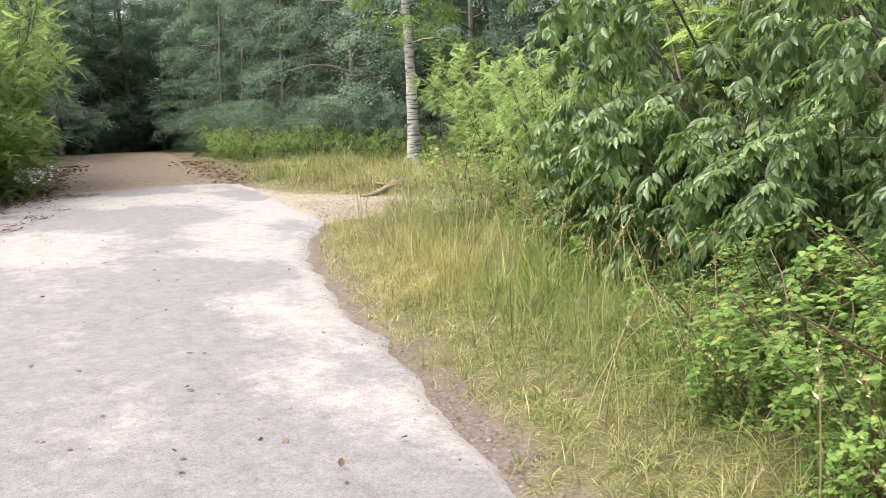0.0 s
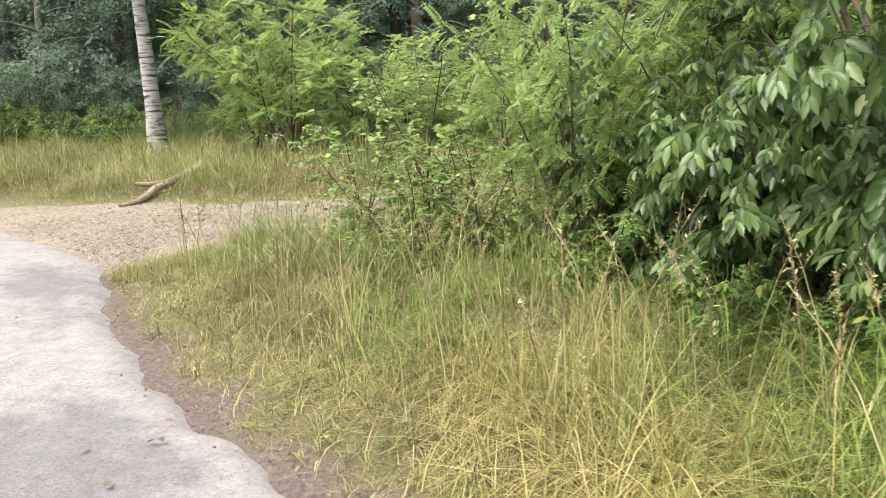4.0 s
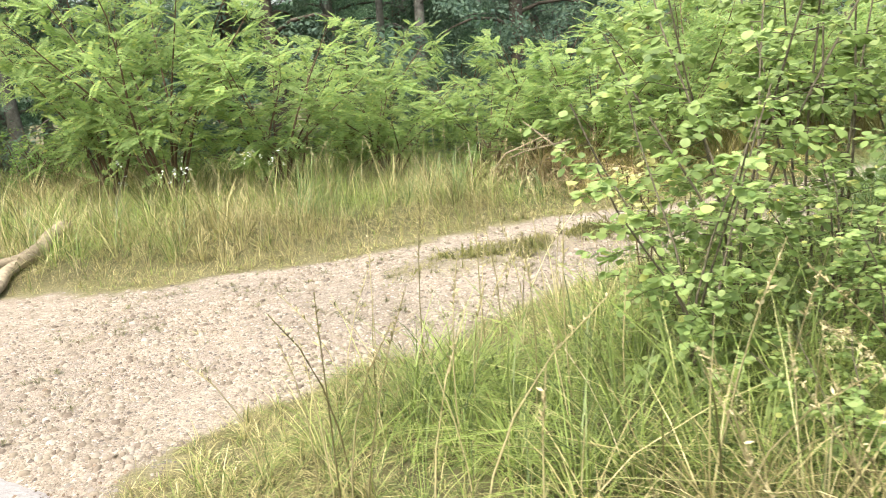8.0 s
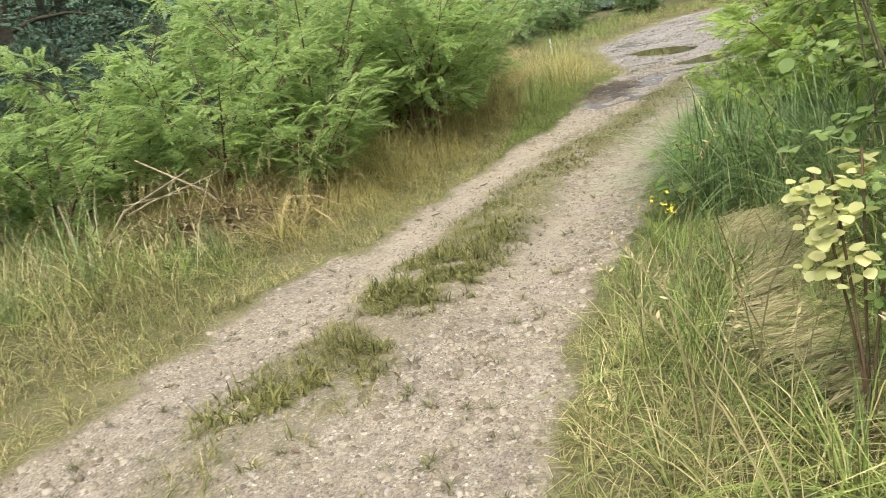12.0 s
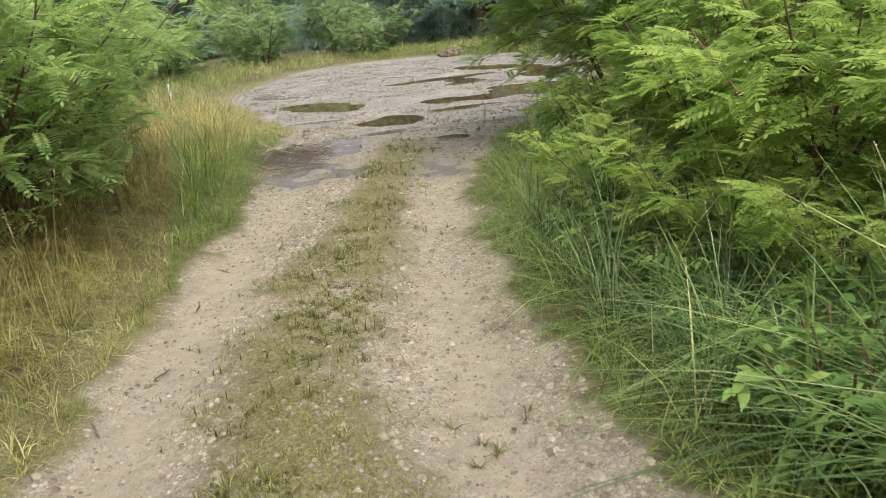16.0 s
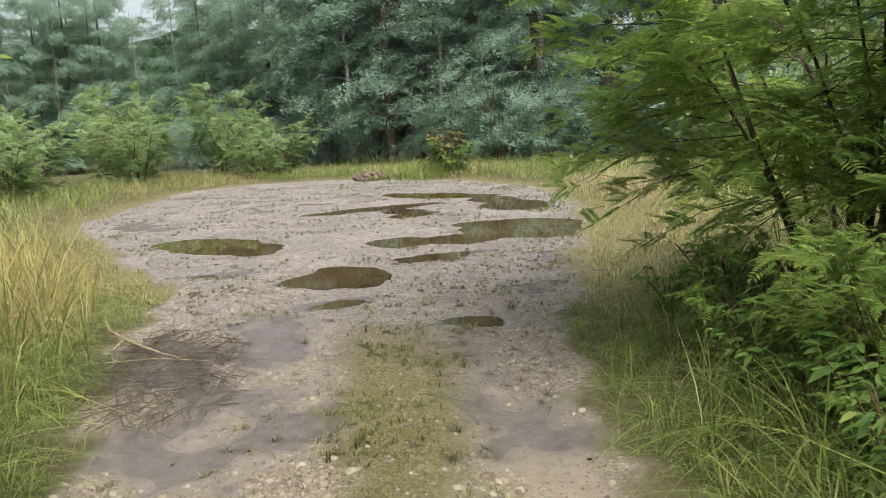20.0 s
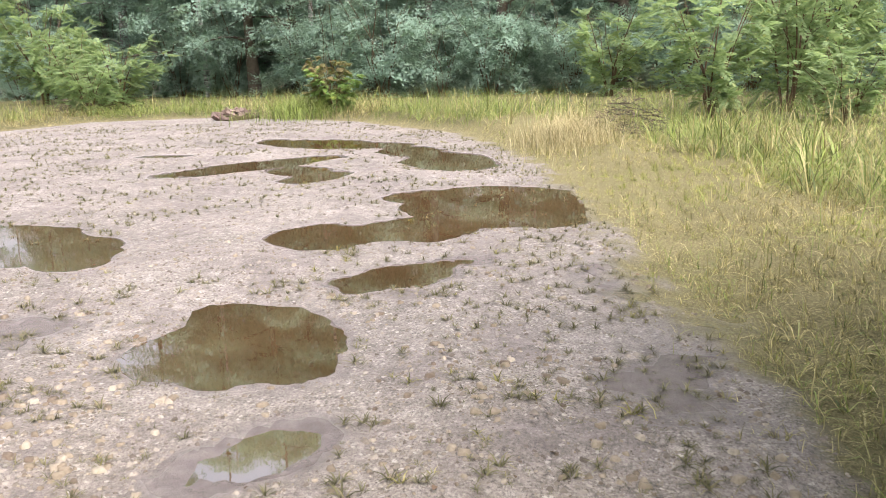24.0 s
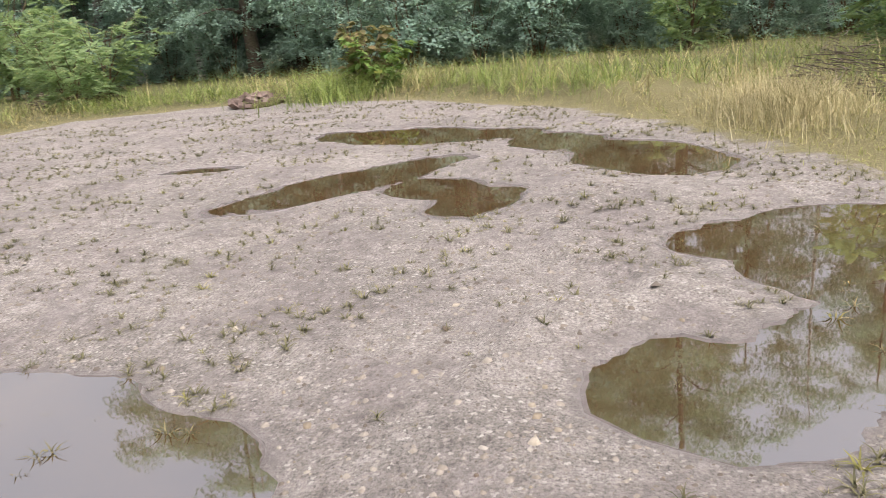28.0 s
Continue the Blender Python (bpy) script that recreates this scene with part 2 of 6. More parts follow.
    h = k.math("ADD", k.math("MULTIPLY", mid, 0.5), k.math("ADD", k.math("MULTIPLY", fine, 0.25), k.math("MULTIPLY", grit, 0.35)))
    k.bump(h, 0.8, 0.04)
    return k.m


GROUND = ground_mat()


def road_mat():
    """Old asphalt, pale with dust and sand."""
    k = Mat("old asphalt", 0.85, 0.3)
    sand_mask, dirt = k.attr("sand"), k.attr("dirt")
    grain, mid, big = k.noise(160, 2.0), k.noise(5.0, 5.0), k.noise(0.9, 4.0)
    base = k.ramp(mid, (0.3, (0.158, 0.147, 0.148)), (0.7, (0.208, 0.194, 0.195)))
    base = k.mix(1.0, base, k.ramp(grain, (0.25, 0.72), (0.75, 1.2)), "MULTIPLY")
    dust = k.ramp(mid, (0.3, (0.255, 0.232, 0.217)), (0.7, (0.325, 0.296, 0.278)))
    lay = k.math("ADD", sand_mask, k.math("MULTIPLY", k.math("SUBTRACT", k.math("ADD", mid, k.noise(23, 5.0, 0.7)), 1.0), 0.36), True)
    col = k.mix(k.ramp(lay, (0.34, 0.05), (0.50, 0.55), (0.62, 0.95)), base, dust)
    earth = k.ramp(mid, (0.3, (0.115, 0.08, 0.055)), (0.7, (0.25, 0.185, 0.135)))
    col = k.mix(k.ramp(k.math("ADD", dirt, k.math("MULTIPLY", k.math("SUBTRACT", mid, 0.5), 0.7), True), (0.35, 0.0), (0.6, 1.0)), col, earth)
    spots = k.math("MULTIPLY", k.ramp(k.noise(38, 3.0), (0.66, 0.0), (0.72, 0.6)), k.ramp(big, (0.4, 0.3), (0.6, 1.0)))
    col = k.mix(spots, col, (0.13, 0.115, 0.105))
    scuff = k.mix(1.0, k.ramp(k.noise(14, 5.0, 0.75), (0.35, 0.84), (0.65, 1.08)), k.ramp(k.noise(55, 4.0, 0.8), (0.36, 0.72), (0.5, 1.0), (0.64, 1.12)), "MULTIPLY")
    col = k.mix(1.0, col, scuff, "MULTIPLY")
    k.colour(col)
    k.bump(k.math("ADD", k.math("MULTIPLY", grain, 0.6), mid), 0.35, 0.012)
    return k.m


ROAD = road_mat()


def water_mat():
    """Shallow muddy water: brown below, the sky mirrored on top."""
    k = Mat("muddy water", 0.02, 1.0)
    n = k.noise(1.3, 3.0)
    k.colour(k.ramp(n, (0.35, (0.060, 0.036, 0.016)), (0.7, (0.090, 0.056, 0.026))))
    k.b.inputs["IOR"].default_value = 2.5
    k.bump(k.noise(7.0, 2.0), 0.02, 0.01)
    return k.m


WATER = water_mat()


def stone_mat():
    k = Mat("stones", 0.9, 0.25)
    c = k.ramp(k.geo.outputs["Random Per Island"], (0.0, (0.10, 0.082, 0.066)), (0.55, (0.20, 0.17, 0.14)), (0.9, (0.265, 0.233, 0.195)), (1.0, (0.31, 0.278, 0.243)))
    k.colour(k.mix(1.0, c, k.ramp(k.noise(60, 3.0), (0.3, 0.8), (0.7, 1.15)), "MULTIPLY"))
    return k.m


STONE = stone_mat()


def pale_stone_mat():
    k = Mat("pale track stones", 0.9, 0.25)
    c = k.ramp(k.geo.outputs["Random Per Island"], (0.0, (0.13, 0.10, 0.075)), (0.4, (0.22, 0.18, 0.132)), (0.85, (0.28, 0.238, 0.184)), (1.0, (0.345, 0.302, 0.244)))
    k.colour(k.mix(1.0, c, k.ramp(k.noise(60, 3.0), (0.3, 0.8), (0.7, 1.15)), "MULTIPLY"))
    return k.m


PALE_STONE = pale_stone_mat()


def far_mat():
    k = Mat("distant woods", 1.0, 0.0)
    a, b = k.noise(0.9, 6.0, 0.7), k.noise(0.12, 3.0)
    k.colour(k.mix(1.0, k.ramp(a, (0.35, (0.012, 0.026, 0.014)), (0.68, (0.055, 0.095, 0.045))), k.ramp(b, (0.3, 0.7), (0.7, 1.2)), "MULTIPLY"))
    k.bump(a, 1.0, 0.8)
    return k.m


FAR_WOODS = far_mat()


def brick_mat():
    k = Mat("broken brick", 0.9, 0.2)
    k.colour(k.ramp(k.noise(11, 4.0), (0.3, (0.13, 0.092, 0.077)), (0.7, (0.245, 0.185, 0.158))))
    return k.m


BRICK = brick_mat()

# ---- plan ----


def lattice(x, y, scale, seed):
    """Smooth value noise from 0 to 1 on arrays."""
    tab = np.random.default_rng(seed).random((256, 256))
    u, v = np.asarray(x, float) / scale, np.asarray(y, float) / scale
    i, j = np.floor(u).astype(int), np.floor(v).astype(int)
    a, b = u - i, v - j
    a, b = a * a * (3 - 2 * a), b * b * (3 - 2 * b)
    i0, i1, j0, j1 = i & 255, (i + 1) & 255, j & 255, (j + 1) & 255
    return (tab[i0, j0] * (1 - a) + tab[i1, j0] * a) * (1 - b) + (tab[i0, j1] * (1 - a) + tab[i1, j1] * a) * b


def fbm(x, y, scale, seed, octaves=4):
    s, amp, tot = 0, 1.0, 0
    for o in range(octaves):
        s, tot = s + amp * lattice(x, y, scale / 2 ** o, seed + o), tot + amp
        amp *= 0.55
    return s / tot


def smooth(a, b, x):
    u = np.clip((x - a) / (b - a), 0, 1)
    return u * u * (3 - 2 * u)


def signed(x, y, poly):
    """Distance to a closed outline, negative inside."""
    x, y = np.asarray(x, float), np.asarray(y, float)
    best, inside = np.full(x.shape, 1e9), np.zeros(x.shape, bool)
    for (ax, ay), (bx, by) in zip(poly, poly[1:] + poly[:1]):
        dx, dy = bx - ax, by - ay
        k = np.clip(((x - ax) * dx + (y - ay) * dy) / (dx * dx + dy * dy), 0, 1)
        best = np.minimum(best, (x - ax - k * dx) ** 2 + (y - ay - k * dy) ** 2)
        if ay != by:
            inside ^= ((ay > y) != (by > y)) & (x < (bx - ax) * (y - ay) / (by - ay) + ax)
    return np.where(inside, -1, 1) * np.sqrt(best)


def to_line(x, y, line):
    """Distance to an open line."""
    best = np.full(np.shape(x), 1e9)
    for (ax, ay), (bx, by) in zip(line, line[1:]):
        dx, dy = bx - ax, by - ay
        k = np.clip(((x - ax) * dx + (y - ay) * dy) / (dx * dx + dy * dy), 0, 1)
        best = np.minimum(best, (x - ax - k * dx) ** 2 + (y - ay - k * dy) ** 2)
    return np.sqrt(best)


# gravel track from the road's mouth to the clearing, and the clearing
GRAVEL = [(-2.9, 3.6), (-2.5, 4.4), (-1.6, 5.25), (-0.9, 5.9), (0.35, 7.05), (1.15, 7.7), (2.4, 8.65), (3.85, 9.75), (5.0, 10.45), (6.1, 11.1),
          (8.2, 12.0), (9.2, 12.4), (10.4, 13.0), (12.6, 13.1), (14.5, 13.3), (17.3, 13.75), (19.8, 14.5), (23.9, 16.0), (27.4, 19.0), (29.3, 22.5),
          (28.2, 26.2), (25.4, 26.8), (17.3, 23.2), (12.1, 17.5), (10.6, 16.35), (9.3, 15.75), (7.6, 14.45), (4.8, 12.8), (3.0, 11.75), (2.0, 11.0),
          (-0.4, 9.3), (-1.6, 8.5), (-2.6, 8.1), (-4.9, 7.6), (-7.2, 7.5), (-10.2, 8.3), (-9.0, 4.5)]
STRIP = [(-1.2, 7.5), (0.05, 8.2), (1.05, 8.95), (2.3, 9.95), (3.3, 10.7), (4.4, 11.4), (5.2, 11.8), (6.3, 12.3), (7.4, 12.85), (8.8, 13.45), (10.3, 14.0)]
RUT_R = [(0.6, 7.8), (2.3, 9.2), (4.1, 10.3), (5.4, 11.1), (7.2, 12.0), (9.0, 12.9)]
RUT_L = [(-0.6, 8.9), (1.0, 9.9), (2.4, 11.0), (4.4, 12.3), (6.4, 13.4), (8.4, 14.4)]
WALKED = [(8.5, -6.0), (2.4, -2.0), (0.1, 0.0), (-1.4, 1.6), (-2.0, 3.6), (-1.5, 5.5), (0.25, 8.1), (4.0, 11.1), (8.0, 13.6), (12.3, 16.5)]
# puddles: centre, half axes, turn in degrees; those of one number make one sheet of water
POOLS = [("a", 12.26, 15.62, 0.50, 0.42, 20), ("a", 12.74, 15.55, 0.42, 0.34, 60), ("a", 12.38, 15.28, 0.46, 0.30, 10), ("j", 11.23, 14.98, 0.34, 0.23, -50), ("c", 10.80, 13.62, 0.19, 0.26, 0),
         ("b", 14.62, 18.50, 1.22, 0.66, 68), ("b", 14.15, 17.55, 0.42, 0.36, 20), ("d", 14.98, 15.80, 0.52, 0.50, 0), ("d", 15.30, 15.20, 0.56, 0.56, 0), ("d", 16.50, 14.62, 1.16, 0.92, 10), ("d", 16.95, 15.42, 0.46, 0.42, 30), ("d", 15.85, 14.15, 0.50, 0.42, 0),
         ("e", 13.84, 15.02, 0.72, 0.28, -46), ("f", 19.6, 18.2, 1.42, 0.46, -38), ("f", 18.35, 17.05, 0.52, 0.36, -20), ("f", 18.95, 17.45, 0.5, 0.40, 40),
         ("g", 22.4, 17.95, 1.70, 0.68, 68), ("g", 20.05, 15.6, 1.25, 0.62, 22), ("g", 21.3, 16.4, 0.8, 0.5, 30), ("h", 20.75, 20.18, 0.42, 0.17, 100), ("k", 12.42, 17.25, 0.36, 0.13, -50)]
WET = [(9.93, 15.09, 0.55, 0.2, 30), (8.47, 14.43, 0.7, 0.4, 35), (8.95, 14.2, 0.6, 0.25, 30), (8.8, 12.73, 0.7, 0.3, 25), (9.25, 15.2, 0.8, 0.5, 40), (16.7, 21.5, 1.3, 0.35, 55), (8.7, 14.45, 1.1, 0.55, 35), (9.2, 12.95, 0.75, 0.35, 25), (10.0, 14.9, 0.9, 0.4, 40), (9.3, 15.3, 0.8, 0.45, 30), (12.35, 17.1, 0.62, 0.27, -60), (12.3, 13.4, 1.1, 0.4, 10)]
ROAD_DIR, ROAD_N = np.array([-0.871, 0.491]), np.array([0.491, 0.871])


def ellipse(x, y, e):
    cx, cy, a, b, deg = e
    c, s = math.cos(radians(deg)), math.sin(radians(deg))
    u, v = (x - cx) * c + (y - cy) * s, -(x - cx) * s + (y - cy) * c
    return (np.sqrt((u / a) ** 2 + (v / b) ** 2) - 1) * min(a, b)


def road_edges(s):
    right = np.interp(s, [-30, -6.2, -2.3, 0.7, 3.0, 4.3, 8.0, 12.7, 18.8, 37, 90], [0.3, 0.62, 0.92, 1.22, 1.75, 2.2, 2.35, 2.3, 2.3, 2.05, 2.0])
    left = np.interp(s, [-30, 5.0, 9.5, 14, 22, 40, 90], [-4.6, -4.4, -3.4, -2.95, -2.9, -2.7, -2.6])
    return left, right


def road_signed(x, y):
    s, q = x * ROAD_DIR[0] + y * ROAD_DIR[1], x * ROAD_N[0] + y * ROAD_N[1]
    left, right = road_edges(s)
    return np.maximum(left - q, q - right)


def base_height(x, y):
    z = 0.34 * (1 - smooth(4.2, 10.5, 0.8 * x + 0.6 * y))
    return z + 0.0 * x


def surface(x, y):
    """Height, gravel, wet and short-grass shares of the ground."""
    wob = (fbm(x, y, 0.7, 11) - 0.5) * 0.55 + (fbm(x, y, 2.6, 21) - 0.5) * 0.5
    g = signed(x, y, GRAVEL) + wob + (fbm(x, y, 0.2, 23, 3) - 0.5) * 0.28
    r = road_signed(x, y) + wob * 0.5
    # the rim of the clearing to the south is half overgrown
    soft_rim = smooth(11.0, 14.0, x) * smooth(0.0, -6.0, y - 18)
    gravel = 1 - smooth(-0.05 - 0.30 * soft_rim, 0.06 + 0.06 * soft_rim, g + soft_rim * (0.9 * fbm(x, y, 0.5, 61) + 0.9 * fbm(x, y, 0.16, 65, 3) - 0.85))
    strip = to_line(x, y, STRIP) + wob * 0.55
    on_strip = (1 - smooth(0.20, 0.52, strip)) * gravel
    z = base_height(x, y)
    z = z + (fbm(x, y, 3.0, 31) - 0.5) * 0.05 + (fbm(x, y, 0.35, 41, 3) - 0.5) * 0.022
    ruts = np.minimum(to_line(x, y, RUT_R), to_line(x, y, RUT_L))
    z = z - 0.045 * np.exp(-(ruts / 0.28) ** 2) * gravel
    z = z + 0.03 * on_strip
    verge = smooth(0.1, 1.6, np.minimum(g, r))
    z = z + verge * (0.10 + 0.10 * fbm(x, y, 2.0, 51)) * (1 - smooth(25, 60, np.hypot(x, y)))
    near_road = 1 - smooth(-0.05, 0.25, r)
    z = z - 0.05 * near_road
    # pools
    shore = (fbm(x, y, 0.62, 71) - 0.5) * 0.85 + (fbm(x, y, 0.2, 81, 3) - 0.5) * 0.26
    pool = np.full(np.shape(x), 9.0)
    for _, *e in POOLS:
        pool = np.minimum(pool, ellipse(x, y, e))
    pool = pool + shore * 0.42
    inside = smooth(7.5, 10.5, x)
    level = 0.028 + (fbm(x, y, 1.6, 91) - 0.5) * 0.012 + (fbm(x, y, 0.12, 95, 2) - 0.5) * 0.012
    z = np.where((pool < 0.6) & (x > 9.8), level * smooth(0.0, 0.45, pool) + (z * 0.4 + 0.02) * smooth(0.3, 0.6, pool) - 0.05 * (1 - smooth(-0.22, 0.04, pool)), z)
    z = np.where((gravel > 0.02) & (pool >= 0.6) & (x > 9.8), np.maximum(z, 0.012), z)
    wet = (1 - smooth(-0.02, 0.09, pool)) * inside
    for e in WET:
        wet = np.maximum(wet, (1 - smooth(-0.15, 0.12, ellipse(x, y, e) + shore * 1.3)) * (0.35 + 0.6 * smooth(0.36, 0.56, fbm(x, y, 0.42, 97))))
    shady = smooth(0.4, 1.6, x) * smooth(6.2, 7.0, y) * smooth(8.6, 7.6, y - x) * smooth(12.0, 10.0, x)
    short = np.maximum((1 - smooth(0.0, 1.0, np.minimum(np.abs(g), np.abs(r)))) * (1 - gravel) * (1 - 0.85 * shady), on_strip)
    short = np.maximum(short, (1 - smooth(2.5, 4.5, np.abs(g))) * smooth(10.5, 12.0, x) * smooth(16.5, 15.0, y) * (1 - gravel))
    bare = (1 - smooth(0.05, 0.34, r + (fbm(x, y, 0.3, 55) - 0.5) * 0.7)) * smooth(2.5, 1.0, y + 0.75 * x - 2.2) * (1 - gravel)
    return z, np.clip(gravel * (1 - on_strip * (0.3 + 0.7 * smooth(-0.5, 3.0, x)) * smooth(11.5, 9.0, x) * smooth(0.22, 0.46, fbm(x, y, 0.4, 67))), 0, 1), np.clip(wet, 0, 1), np.clip(short, 0, 1), g, r, strip, pool, bare


# ---- mesh tools ----


def mesh_of(name, verts, faces, mats=(), attrs=None, shade=False):
    """A mesh from arrays; faces is an (n, 3) or (n, 4) array, or a list of such arrays."""
    me = bpy.data.meshes.new(name)
    groups = faces if isinstance(faces, list) else [faces]
    groups = [np.asarray(f, np.int32) for f in groups if len(f)]
    verts = np.asarray(verts, np.float32)
    loops = np.concatenate([f.ravel() for f in groups])
    sizes = np.concatenate([np.full(len(f), f.shape[1], np.int32) for f in groups])
    me.vertices.add(len(verts))
    me.vertices.foreach_set("co", verts.ravel())
    me.loops.add(len(loops))
    me.loops.foreach_set("vertex_index", loops)
    me.polygons.add(len(sizes))
    me.polygons.foreach_set("loop_start", np.concatenate([[0], np.cumsum(sizes)[:-1]]).astype(np.int32))
    me.polygons.foreach_set("loop_total", sizes)
    if shade:
        me.polygons.foreach_set("use_smooth", np.ones(len(sizes), bool))
    for m in mats:
        me.materials.append(m)
    for k, v in (attrs or {}).items():
        a = me.attributes.new(k, "FLOAT", "POINT")
        a.data.foreach_set("value", np.asarray(v, np.float32).ravel())
    me.update(calc_edges=True)
    return me


def rotations(yaw, pitch, roll):
    """Turns as (n, 3, 3): x is the leaf's length, z its upper side; yaw round z, pitch up, roll round its length."""
    cy, sy, cp, sp, cr, sr = np.cos(yaw), np.sin(yaw), np.cos(pitch), np.sin(pitch), np.cos(roll), np.sin(roll)
    m = np.empty((len(yaw), 3, 3))
    m[:, 0, 0], m[:, 1, 0], m[:, 2, 0] = cy * cp, sy * cp, sp
    m[:, 0, 1], m[:, 1, 1], m[:, 2, 1] = -sy * cr - cy * sp * sr, cy * cr - sy * sp * sr, cp * sr
    m[:, 0, 2], m[:, 1, 2], m[:, 2, 2] = sy * sr - cy * sp * cr, -cy * sr - sy * sp * cr, cp * cr
    return m


def strew(template, places, turns, sizes):
    """Copies of a template (verts, faces) set down by arrays of place, turn and size, as one pair of arrays."""
    tv, tf = template
    n, k = len(places), len(tv)
    v = np.einsum("nij,kj->nki", turns * np.asarray(sizes).reshape(n, -1, 1)[:, :1], tv) + places[:, None]
    f = tf[None] + (np.arange(n) * k)[:, None, None]
    return v.reshape(-1, 3), f.reshape(-1, tf.shape[1])


def merge(pairs):
    vs, fs, o = [], [], 0
    for v, f in pairs:
        if len(v) == 0:
            continue
        vs.append(v)
        fs.append(f + o)
        o += len(v)
    return np.concatenate(vs), fs


def part(name, pair, material, parent, label="", shade=False):
    v, f = pair
    ob = new(name, mesh_of(name, v, f, (material,), shade=shade))
    ob.parent = parent
    if label:
        tagged(ob, label)
    return ob


def tube(points, radii, sides=5):
    """A tapered tube along points."""
    p, r = np.asarray(points, float), np.asarray(radii, float)
    d = np.gradient(p, axis=0)
    d /= np.linalg.norm(d, axis=1, keepdims=True) + 1e-9
    ref = np.where(np.abs(d[:, 2:3]) > 0.9, [[1.0, 0, 0]], [[0, 0, 1.0]])
    a = np.cross(d, ref)
    a /= np.linalg.norm(a, axis=1, keepdims=True) + 1e-9
    b = np.cross(d, a)
    ang = np.arange(sides) * 2 * math.pi / sides
    ring = p[:, None] + r[:, None, None] * (a[:, None] * np.cos(ang)[None, :, None] + b[:, None] * np.sin(ang)[None, :, None])
    i, j = np.meshgrid(np.arange(len(p) - 1), np.arange(sides), indexing="ij")
    j2 = (j + 1) % sides
    f = np.stack([i * sides + j, i * sides + j2, (i + 1) * sides + j2, (i + 1) * sides + j], -1).reshape(-1, 4)
    return ring.reshape(-1, 3), f


# ---- leaf shapes (length 1 along x) ----


def blade_leaf(width, stations, droop, fold):
    """A leaf with a midrib fold: stations are (place along, half width share)."""
    v, f = [(0, 0, 0)], []
    for t, w in stations:
        z = -droop * t * t
        v += [(t, -w * width, z + fold * w), (t, 0, z), (t, w * width, z + fold * w)]
    n = len(stations)
    v.append((1, 0, -droop))
    f += [(0, 1, 2), (0, 2, 3)]
    for i in range(n - 1):
        a, b = 1 + 3 * i, 4 + 3 * i
        f += [(a, b, b + 1), (a, b + 1, a + 1), (a + 1, b + 1, b + 2), (a + 1, b + 2, a + 2)]
    a, e = 1 + 3 * (n - 1), 1 + 3 * n
    f += [(a, e, a + 1), (a + 1, e, a + 2)]
    return np.array(v, float), np.array(f)


LANCE = blade_leaf(0.19, [(0.28, 0.85), (0.62, 0.9)], 0.22, 0.10)
ROUND = blade_leaf(0.48, [(0.18, 0.72), (0.50, 1.0), (0.80, 0.66)], 0.14, 0.06)
OVAL = blade_leaf(0.34, [(0.25, 0.85), (0.65, 0.85)], 0.15, 0.10)


def pinnate(pairs, width, fine=True, long=0.30):
    """A compound leaf: leaflets in pairs along a drooping rachis."""
    v, f = [], []

    def leaflet(base, ang, size, tilt):
        ca, sa = math.cos(ang), math.sin(ang)
        shape = [(0, 0, 0), (0.30, -width, 0.02), (0.75, -width * 0.9, -0.03), (1, 0, -0.08), (0.75, width * 0.9, -0.03), (0.30, width, 0.02)] if fine else [(0, 0, 0), (0.5, -width * 1.1, 0), (1, 0, -0.06), (0.5, width * 1.1, 0)]
        o = len(v)
        for x, y, z in shape:
            x, y, z = x * size, y * size, z * size
            v.append((base[0] + x * ca - y * sa, base[1] + x * sa + y * ca, base[2] + z - tilt * x))
        f.extend([(o, o + 1, o + 2), (o, o + 2, o + 3), (o, o + 3, o + 4), (o, o + 4, o + 5)] if fine else [(o, o + 1, o + 2), (o, o + 2, o + 3)])

    def rib(t):
        return (t, 0.0, 0.12 * t - 0.34 * t * t)

    for i in range(pairs):
        t = 0.18 + 0.74 * i / (pairs - 1)
        size = long * (1 - 0.35 * abs(t - 0.5))
        for side in (1, -1):
            leaflet(rib(t), side * radians(68), size, 0.18)
    leaflet(rib(0.97), 0, long * 0.87, 0.4)
    o = len(v)
    for t in (0, 0.5, 1.0):
        x, y, z = rib(t)
        v += [(x, -0.008, z - 0.004), (x, 0.008, z - 0.004)]
    f += [(o, o + 2, o + 1), (o + 1, o + 2, o + 3), (o + 2, o + 4, o + 3), (o + 3, o + 4, o + 5)]
    return np.array(v, float), np.array(f)


PINNATE = pinnate(9, 0.21, False, 0.225)
PINNATE_FINE = pinnate(8, 0.21, True, 0.215)
PINNATE_MID = pinnate(8, 0.23, False, 0.24)
PINNATE_FAR = pinnate(5, 0.34, False)


def spray(count, seed, size=0.22, spread=0.5):
    """A twig of small leaves for crowns that stay far off."""
    r = np.random.default_rng(seed)
    t = np.linspace(0.1, 1, count)
    pl = np.stack([t, (r.random(count) - 0.5) * spread * (1.1 - 0.6 * t), -0.25 * t * t + (r.random(count) - 0.5) * 0.22], 1)
    tv = np.array([(0, 0, 0), (0.5, -0.30, 0.03), (1, 0, -0.1), (0.5, 0.30, 0.03)], float)
    tf = np.array([(0, 1, 2), (0, 2, 3)])
    return strew((tv, tf), pl, rotations(r.uniform(-1.5, 1.5, count), r.uniform(-0.8, 0.3, count), r.uniform(-0.7, 0.7, count)), size * r.uniform(0.7, 1.3, count))


SPRAY = spray(22, 3, 0.135, 0.75)
SPRAY_B = spray(20, 4, 0.15, 0.9)
SPRAY_FINE = spray(36, 5, 0.115, 1.0)


